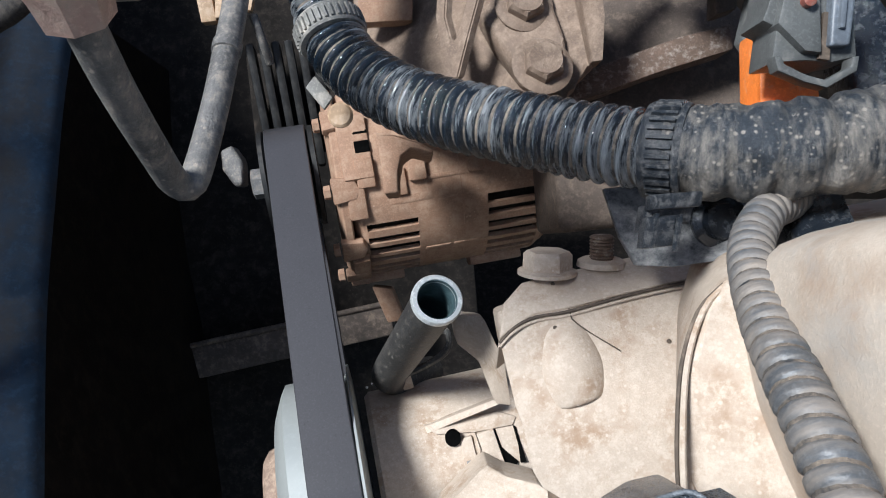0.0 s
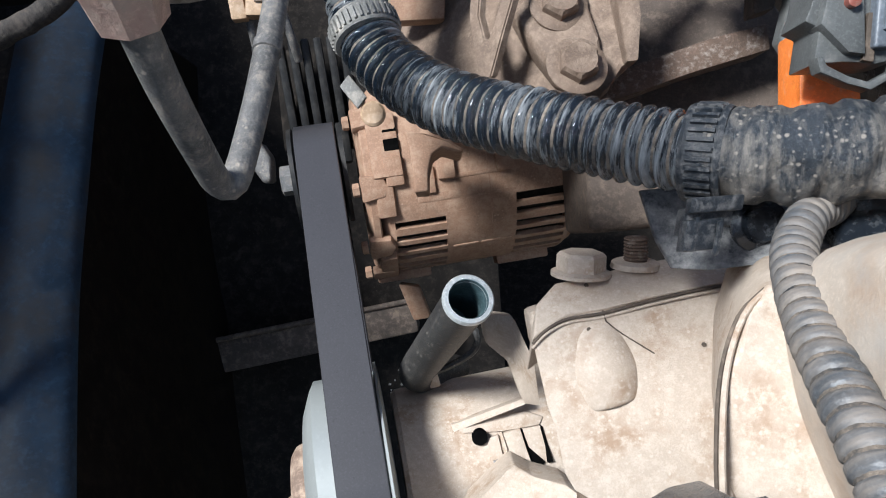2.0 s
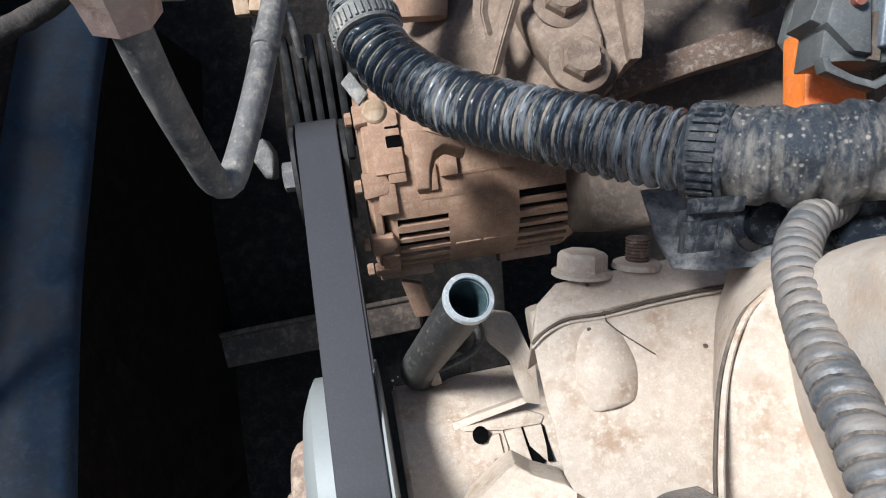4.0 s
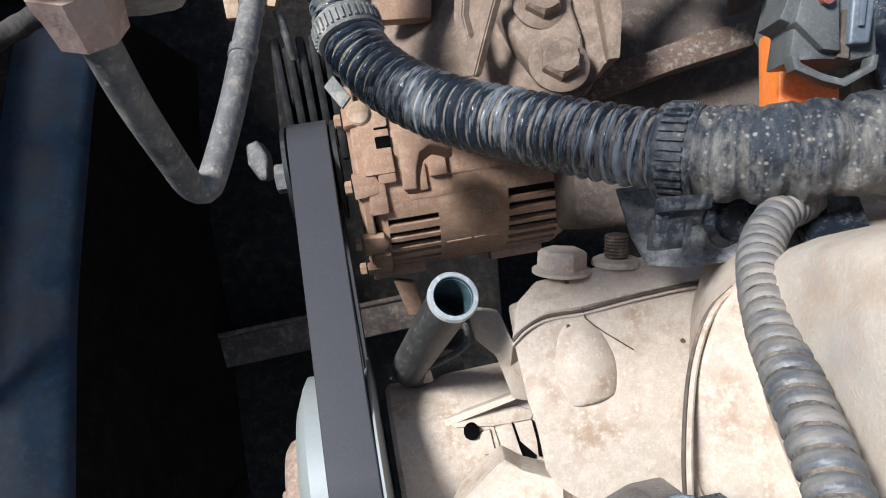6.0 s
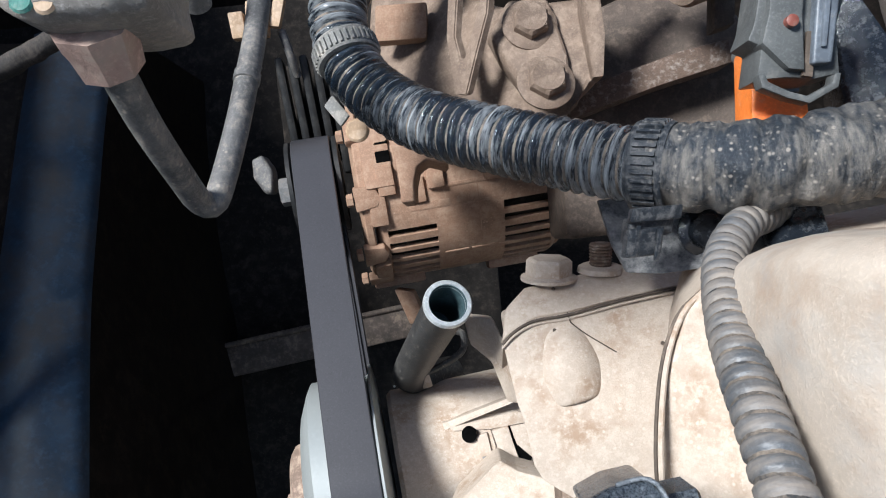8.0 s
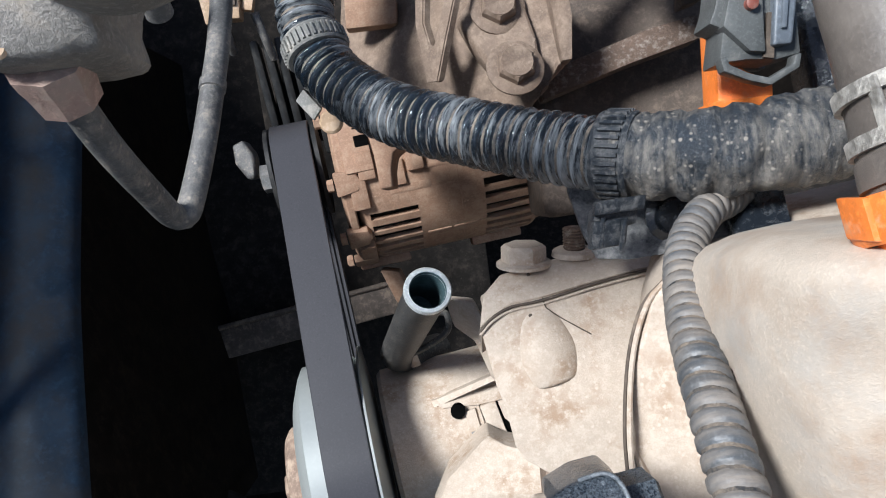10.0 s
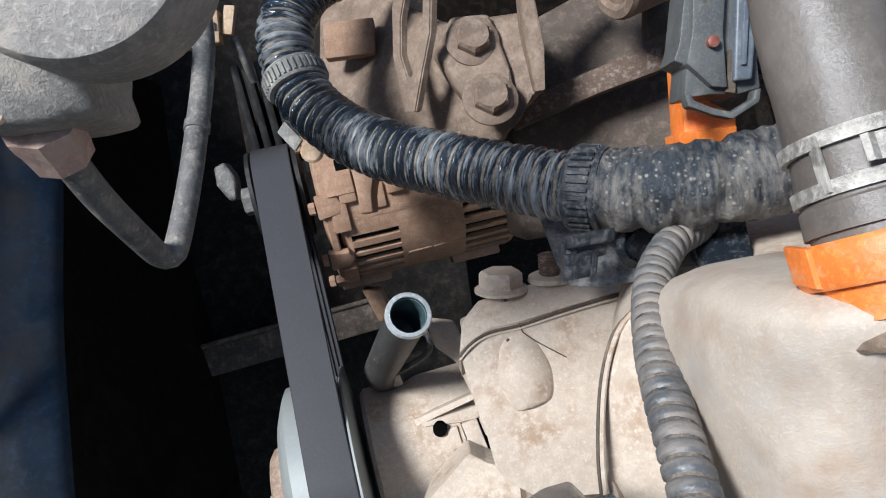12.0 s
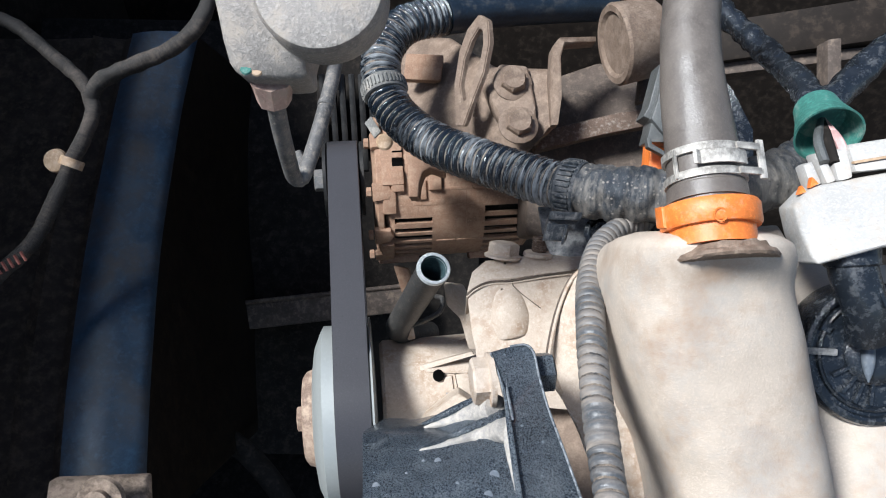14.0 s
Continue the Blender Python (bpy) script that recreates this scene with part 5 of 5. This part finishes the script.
part("clip_ring", lathe((-0.2982, 0.2646, 1.0948), Vector((-0.2970, 0.2762, 1.1027)) - Vector((-0.3029, 0.2541, 1.0856)), [(-0.003, 0.0072), (-0.003, 0.0092), (0.004, 0.0092), (0.004, 0.0072)], 28, closed=True), M_TAN, cab, "tan plastic strap")
part("clip_disc", lathe((-0.3190, 0.2752, 1.0858), TOCAM, [(0, 0.010), (0.003, 0.009), (0.004, 0.0)], 24), M_TAN, cab)
for i in range(5):
    off = (Vector((-0.3075, 0.1881, 1.0630)) - Vector((-0.3249, 0.1784, 1.0555))) * i / 4
    part("stripe", tube([tuple(Vector(q) + off) for q in ((-0.3298, 0.1828, 1.0599), (-0.3249, 0.1784, 1.0555))], 0.0012, 0.003, 6), M_RED, cab, "red tracer stripe")

tan = thing("tan_connector", (-0.1792, 0.5174, 1.0638), "small tan plastic wire connector", "connector")
part("shell", block((-0.1727, 0.5169, 1.0629), (1, 0, 0), (0, 0.7, 0.7), TOCAM, (0.018, 0.027, 0.014), 0.0015), M_TAN, tan)
part("slot", block((-0.1697, 0.5113, 1.0683), (1, 0, 0), (0, 0.7, 0.7), TOCAM, (0.008, 0.006, 0.003), 0.0005), M_SEAM, tan)
part("tab", block((-0.1886, 0.5121, 1.0599), (0.9, 0.2, 0), (-0.2, 0.7, 0.7), TOCAM, (0.012, 0.022, 0.010), 0.0015), M_TAN, tan)
part("arm", block((-0.1568, 0.5218, 1.0658), (0.9, -0.2, 0), (0.2, 0.7, 0.7), TOCAM, (0.010, 0.024, 0.008), 0.0015), M_TAN, tan)
part("wire", tube([(-0.1845, 0.5190, 1.0523), (-0.1809, 0.5092, 1.0366), (-0.1819, 0.5118, 1.0190)], 0.0036, 0.004, 10), M_PIPE, tan)
part("wire", tube([(-0.1564, 0.5202, 1.0509), (-0.1507, 0.5105, 1.0351), (-0.1476, 0.5088, 1.0133)], 0.0036, 0.004, 10), M_PIPE, tan)
tagged(part("splash_lug", rough_up(slab([(-0.1852, 0.4452, 0.9735), (-0.1755, 0.4492, 0.9763), (-0.1669, 0.4398, 0.9672), (-0.1659, 0.4253, 0.9543), (-0.1727, 0.4232, 0.9530), (-0.1833, 0.4337, 0.9632)], -TOCAM * 0.02, 0.004, 3), 0.0008, 200), M_PIPE), "grit-speckled grey metal lug deep beside the belt", "bracket")
part("outlet", tube([(-0.0865, 0.2229, 1.2567), (-0.0870, 0.2241, 1.2485), (-0.0876, 0.2254, 1.2417)], 0.0052, 0.002, 20), M_PIPE, can, "rounded pipe stub")

# ---- right-hand connectors and wiring ----
grey = thing("grey_connector", (0.1408, 0.2416, 1.2068), "grey plastic sensor plug with a locking tab", "connector")
shell = slab([(0.1263, 0.2655, 1.2351), (0.1226, 0.2458, 1.2175), (0.1200, 0.2406, 1.2129), (0.1254, 0.2392, 1.2113), (0.1237, 0.2292, 1.2023), (0.1358, 0.2304, 1.2026), (0.1461, 0.2303, 1.2018), (0.1559, 0.2322, 1.2029), (0.1543, 0.2455, 1.2151), (0.1613, 0.2652, 1.2324)], -TOCAM * 0.020, 0.0012, 2)
part("shell", shell, M_GREYP, grey)
part("cheek", slab([(0.1281, 0.2619, 1.2370), (0.1268, 0.2457, 1.2225), (0.1241, 0.2365, 1.2144), (0.1345, 0.2295, 1.2073), (0.1407, 0.2292, 1.2066), (0.1397, 0.2455, 1.2215), (0.1417, 0.2617, 1.2360)], -TOCAM * 0.010, 0.0012, 2), M_GREYP, grey)
part("key_slot", slab([(0.1310, 0.2480, 1.2240), (0.1330, 0.2478, 1.2237), (0.1338, 0.2610, 1.2362), (0.1315, 0.2612, 1.2364)], -TOCAM * 0.003 + TOCAM * 0.001, 0.0004), M_SEAM, grey, "dark key slot")
part("recess", slab([(0.1423, 0.2423, 1.2157), (0.1405, 0.2294, 1.2041), (0.1446, 0.2291, 1.2035), (0.1457, 0.2423, 1.2154)], -TOCAM * 0.003, 0.0004), M_SEAM, grey, "dark recess")
part("lock_loop", slab([(0.1226, 0.2272, 1.2068), (0.1238, 0.2228, 1.2034), (0.1337, 0.2202, 1.2004), (0.1420, 0.2188, 1.1988), (0.1532, 0.2240, 1.2026), (0.1542, 0.2284, 1.2062), (0.1516, 0.2280, 1.2058), (0.1508, 0.2252, 1.2037), (0.1416, 0.2212, 1.2006), (0.1341, 0.2225, 1.2021), (0.1262, 0.2248, 1.2050), (0.1252, 0.2276, 1.2068)], -TOCAM * 0.007, 0.0008, 2), M_GREYP, grey)
part("latch", slab([(0.1457, 0.2608, 1.2362), (0.1431, 0.2303, 1.2088), (0.1507, 0.2309, 1.2088), (0.1552, 0.2607, 1.2355)], -TOCAM * 0.006, 0.0014, 3), M_LATCH, grey, "raised blue-grey latch bar")
part("latch_rib", slab([(0.1482, 0.2606, 1.2378), (0.1458, 0.2340, 1.2140), (0.1478, 0.2341, 1.2140), (0.1508, 0.2606, 1.2376)], -TOCAM * 0.003, 0.0006), M_LATCH, grey)
part("pin", lathe((0.1346, 0.2413, 1.2207), TOCAM, [(-0.003, 0.0024), (0.001, 0.0024), (0.0015, 0.0015)], 16), M_RED, grey, "small red pin")
osen = thing("orange_sensor", (0.1438, 0.2543, 1.1781), "orange plastic sensor body below the grey plug", "sensor")
part("body", slab([(0.1322, 0.2674, 1.1934), (0.1383, 0.2651, 1.1948), (0.1432, 0.2511, 1.1820), (0.1546, 0.2429, 1.1804), (0.1566, 0.2341, 1.1658), (0.1338, 0.2370, 1.1637)], -TOCAM * 0.02, 0.002), M_ORANGE, osen)
part("foot", slab([(0.1286, 0.2376, 1.1753), (0.1538, 0.2373, 1.1782), (0.1554, 0.2318, 1.1678), (0.1299, 0.2338, 1.1665)], -TOCAM * 0.02, 0.001), M_ORANGE, osen)

cap = thing("round_sensor", (0.1160, 0.3323, 1.2057), "dusty grey-brown round sensor housing on a stem", "sensor")
ca_ = Vector((0.1040, 0.3174, 1.2134))
cax = (Vector((0.1329, 0.3287, 1.2160)) - ca_)
part("drum", lathe(ca_, cax, [(0.002, 0.0), (0.002, 0.020), (0.0, 0.0225), (0.0, 0.0265), (0.002, 0.0280), (0.028, 0.0265), (0.031, 0.024), (0.031, 0.0)], 56), M_BLOCK, cap)
part("stem", block((0.1352, 0.3267, 1.1787), cax, Vector((0, 0.7, 0.7)), TOCAM, (0.012, 0.026, 0.012), 0.0015), M_BROWN, cap)

rrail = thing("cowl_rail", (0.2835, 0.4475, 1.1486), "dark dusty crossmember behind the engine", "crossmember")
part("beam", slab([(0.2148, 0.4935, 1.1417), (0.3831, 0.4995, 1.1883), (0.3875, 0.4712, 1.1622), (0.2241, 0.4678, 1.1175)], -TOCAM * 0.05, 0.003), M_SHELL, rrail)
part("lower_beam", slab([(0.2219, 0.4754, 1.1111), (0.3938, 0.4774, 1.1537), (0.3949, 0.4702, 1.1471), (0.2233, 0.4667, 1.1030)], -TOCAM * 0.03, 0.003), M_RAIL, rrail)
part("post", slab([(0.3040, 0.4572, 1.1559), (0.3158, 0.4601, 1.1576), (0.3216, 0.4234, 1.1236), (0.3095, 0.4219, 1.1232)], -TOCAM * 0.02, 0.002), M_RAIL, rrail)
part("stay", slab([(0.3561, 0.5058, 1.1691), (0.3757, 0.5101, 1.1715), (0.3780, 0.4955, 1.1580), (0.3584, 0.4912, 1.1556)], (0, 0.93 - 0.36, 0.05), 0.002), M_SHELL, rrail)
hb = thing("heater_box", (0.1818, 0.2612, 1.1899), "dark grey plastic shroud behind the coolant hose", "shroud")
part("shroud", slab([(0.1805, 0.3175, 1.2007), (0.1900, 0.3051, 1.1955), (0.2048, 0.2828, 1.1808), (0.2061, 0.2205, 1.1509), (0.1845, 0.2249, 1.1430), (0.1787, 0.2963, 1.1815)], -TOCAM * 0.02, 0.003), M_BLACK, hb)
part("flap", slab([(0.1352, 0.2866, 1.1760), (0.1443, 0.3152, 1.1947), (0.1573, 0.3140, 1.1994), (0.1610, 0.2660, 1.1688), (0.1428, 0.2660, 1.1702)], -TOCAM * 0.01, 0.002), M_GREYP, hb)

whi = thing("white_connector", (0.1945, 0.1301, 1.2591), "chalky white plastic wiring connector", "connector")
part("shell", slab([(0.1738, 0.1297, 1.2509), (0.1838, 0.1415, 1.2541), (0.1984, 0.1442, 1.2581), (0.2311, 0.1461, 1.2709), (0.2259, 0.1093, 1.2580), (0.2060, 0.1061, 1.2526), (0.1824, 0.1022, 1.2414), (0.1804, 0.1062, 1.2424), (0.1763, 0.1167, 1.2456)], -TOCAM * 0.018, 0.003, 3), M_WHITE, whi)
part("tower", slab([(0.1813, 0.1549, 1.2556), (0.1854, 0.1568, 1.2571), (0.1888, 0.1446, 1.2538), (0.1838, 0.1422, 1.2520)], -TOCAM * 0.010, 0.0015), M_WHITE, whi)
part("tower", slab([(0.1862, 0.1604, 1.2589), (0.1900, 0.1609, 1.2604), (0.1942, 0.1440, 1.2569), (0.1901, 0.1431, 1.2550)], -TOCAM * 0.010, 0.0015), M_WHITE, whi)
part("tower", slab([(0.1926, 0.1596, 1.2618), (0.1995, 0.1609, 1.2652), (0.2005, 0.1436, 1.2601), (0.1943, 0.1429, 1.2573)], -TOCAM * 0.012, 0.002), M_WHITE, whi)
part("ledge", slab([(0.1989, 0.1605, 1.2661), (0.2146, 0.1607, 1.2719), (0.2326, 0.1599, 1.2766), (0.2293, 0.1436, 1.2728), (0.2000, 0.1439, 1.2632)], -TOCAM * 0.016, 0.002), M_WHITE, whi)
part("ledge_groove", slab([(0.1993, 0.1489, 1.2657), (0.2296, 0.1505, 1.2764), (0.2295, 0.1492, 1.2758), (0.1995, 0.1476, 1.2652)], -TOCAM * 0.003, 0.0004), M_TAN, whi)
part("seal", slab([(0.1778, 0.1385, 1.2505), (0.1797, 0.1436, 1.2523), (0.1814, 0.1400, 1.2515)], -TOCAM * 0.004, 0.0004), M_ORANGE, whi, "orange seal tip")
part("seal", slab([(0.1819, 0.1399, 1.2542), (0.1830, 0.1452, 1.2568), (0.1859, 0.1420, 1.2557)], -TOCAM * 0.004, 0.0004), M_ORANGE, whi, "orange seal tip")
tap = thing("taped_harness", (0.1952, 0.1885, 1.2581), "wiring harness with green tape and black wrap", "cable")
part("black_wrap", tube([(0.1648, 0.3219, 1.2467), (0.1787, 0.2919, 1.2453), (0.1906, 0.2529, 1.2495), (0.1947, 0.2237, 1.2564), (0.1951, 0.1994, 1.2572)], 0.0075, 0.0025, 20, wobble=0.002), M_BLACK, tap)
part("green_tape", lathe((0.1955, 0.2010, 1.2586), Vector((0.1965, 0.1644, 1.2605)) - Vector((0.1955, 0.2010, 1.2586)), [(0, 0.0075), (0.002, 0.011), (0.012, 0.0125), (0.026, 0.0165), (0.026, 0.0155), (0.012, 0.0115)], 36), M_GREEN, tap, "frayed green cloth tape")
for i, (m_, dx) in enumerate(((M_PINK, 14), (M_DARK, -4), (M_GREYP, -20))):
    off = Vector((0.0003 * dx, 0, 0))
    part("wire", tube([(0.1967, 0.1887, 1.2582), tuple(Vector((0.1939, 0.1666, 1.2626)) + off), tuple(Vector((0.1951, 0.1532, 1.2598)) + off)], 0.0024, 0.003, 8), m_, tap)
part("black_branch", tube([(0.2017, 0.2030, 1.2573), (0.2145, 0.2176, 1.2629), (0.2331, 0.2367, 1.2720), (0.2610, 0.2617, 1.2792)], 0.008, 0.0025, 18, wobble=0.002), M_BLACK, tap)

oil = thing("filler_cap", (0.2127, 0.0806, 1.2125), "black plastic round cap with raised ribs and an elbow neck", "cap")
fc = Vector((0.2263, 0.0887, 1.1985))
part("disc", lathe(fc - TOCAM * 0.030, TOCAM, [(0, 0.0335), (0.004, 0.0350), (0.024, 0.0350), (0.0262, 0.0340), (0.0268, 0.0322), (0.0262, 0.0306), (0.0240, 0.0298), (0.0240, 0.0282), (0.0258, 0.0277), (0.0263, 0.0268), (0.0255, 0.0259), (0.0242, 0.0254), (0.0242, 0.0)], 84), M_BLACK, oil)
fx = Vector((0.98, 0.12, 0.04))
fx = (fx - TOCAM * fx.dot(TOCAM) / TOCAM.length_squared).normalized()
fy = TOCAM.cross(fx).normalized()
for a, r0, l0, w0, h0 in ((176, 0.0262, 0.0150, 0.0034, 0.0030), (228, 0.0180, 0.0130, 0.0018, 0.0022), (246, 0.0200, 0.0110, 0.0018, 0.0022), (150, 0.0270, 0.0050, 0.0050, 0.0026), (264, 0.0180, 0.0130, 0.0018, 0.0022), (205, 0.0150, 0.0160, 0.0018, 0.0022)):
    d_ = fx * math.cos(radians(a)) + fy * math.sin(radians(a))
    part("rib", block(fc - TOCAM * 0.0045 + d_ * r0, d_, TOCAM.cross(d_), TOCAM, (l0, w0, h0), 0.0007), M_PLATE if a == 176 else M_BLACK, oil)
part("hub", lathe(fc - TOCAM * 0.007, TOCAM, [(0, 0.0150), (0.003, 0.0148), (0.0050, 0.0125), (0.0062, 0.0080), (0.0066, 0.0)], 48), M_BLACK, oil)
part("thumb_oval", tube([(*(fc + fy * u - fx * 0.006), r) for u, r in ((0.0125, 0.0003), (0.0080, 0.0022), (0.0030, 0.0030), (-0.0030, 0.0030), (-0.0080, 0.0020), (-0.0125, 0.0003))], 0.003, 0.0012, 20), M_LATCH, oil, "polished raised oval grip")
part("neck", tube([(0.2010, 0.1194, 1.2410, 0.0105), (0.2035, 0.1096, 1.2328, 0.0108), (0.2087, 0.1014, 1.2251, 0.0100), (0.2140, 0.0960, 1.2150, 0.0095), (0.2175, 0.0940, 1.2060, 0.0095)], 0.0105, 0.002, 32), M_BLACK, oil)
part("neck_collar", lathe((0.2022, 0.1150, 1.2372), Vector((0.0025, -0.0098, -0.0089)), [(-0.003, 0.0100), (-0.003, 0.0124), (0.004, 0.0124), (0.005, 0.0112), (0.005, 0.0100)], 36, closed=True), M_BLACK, oil)
for k in (-1, 1):
    part("neck_fin", block((0.2075 + 0.0035 * k, 0.1005, 1.2335), (0.45, -0.62, -0.62), (0.88, 0.35, 0.3), TOCAM, (0.020, 0.0016, 0.006), 0.0005), M_BLACK, oil)


def motions():
    rows1, rows2 = [], []
    m1, m2 = pose(*eng(BELT_X, *C1), 0, 0, 13.5), pose(*eng(BELT_X, *C2), 0, 0, 13.5)
    for i in range(0, 211):
        t = i / 15
        rows1.append((t, m1 @ pose(0, 0, 0, -28.0 * i, 0, 0)))
        rows2.append((t, m2 @ pose(0, 0, 0, -80.0 * i, 0, 0)))
    walk(crank, rows1)
    walk(alt_pulley, rows2)


motions()
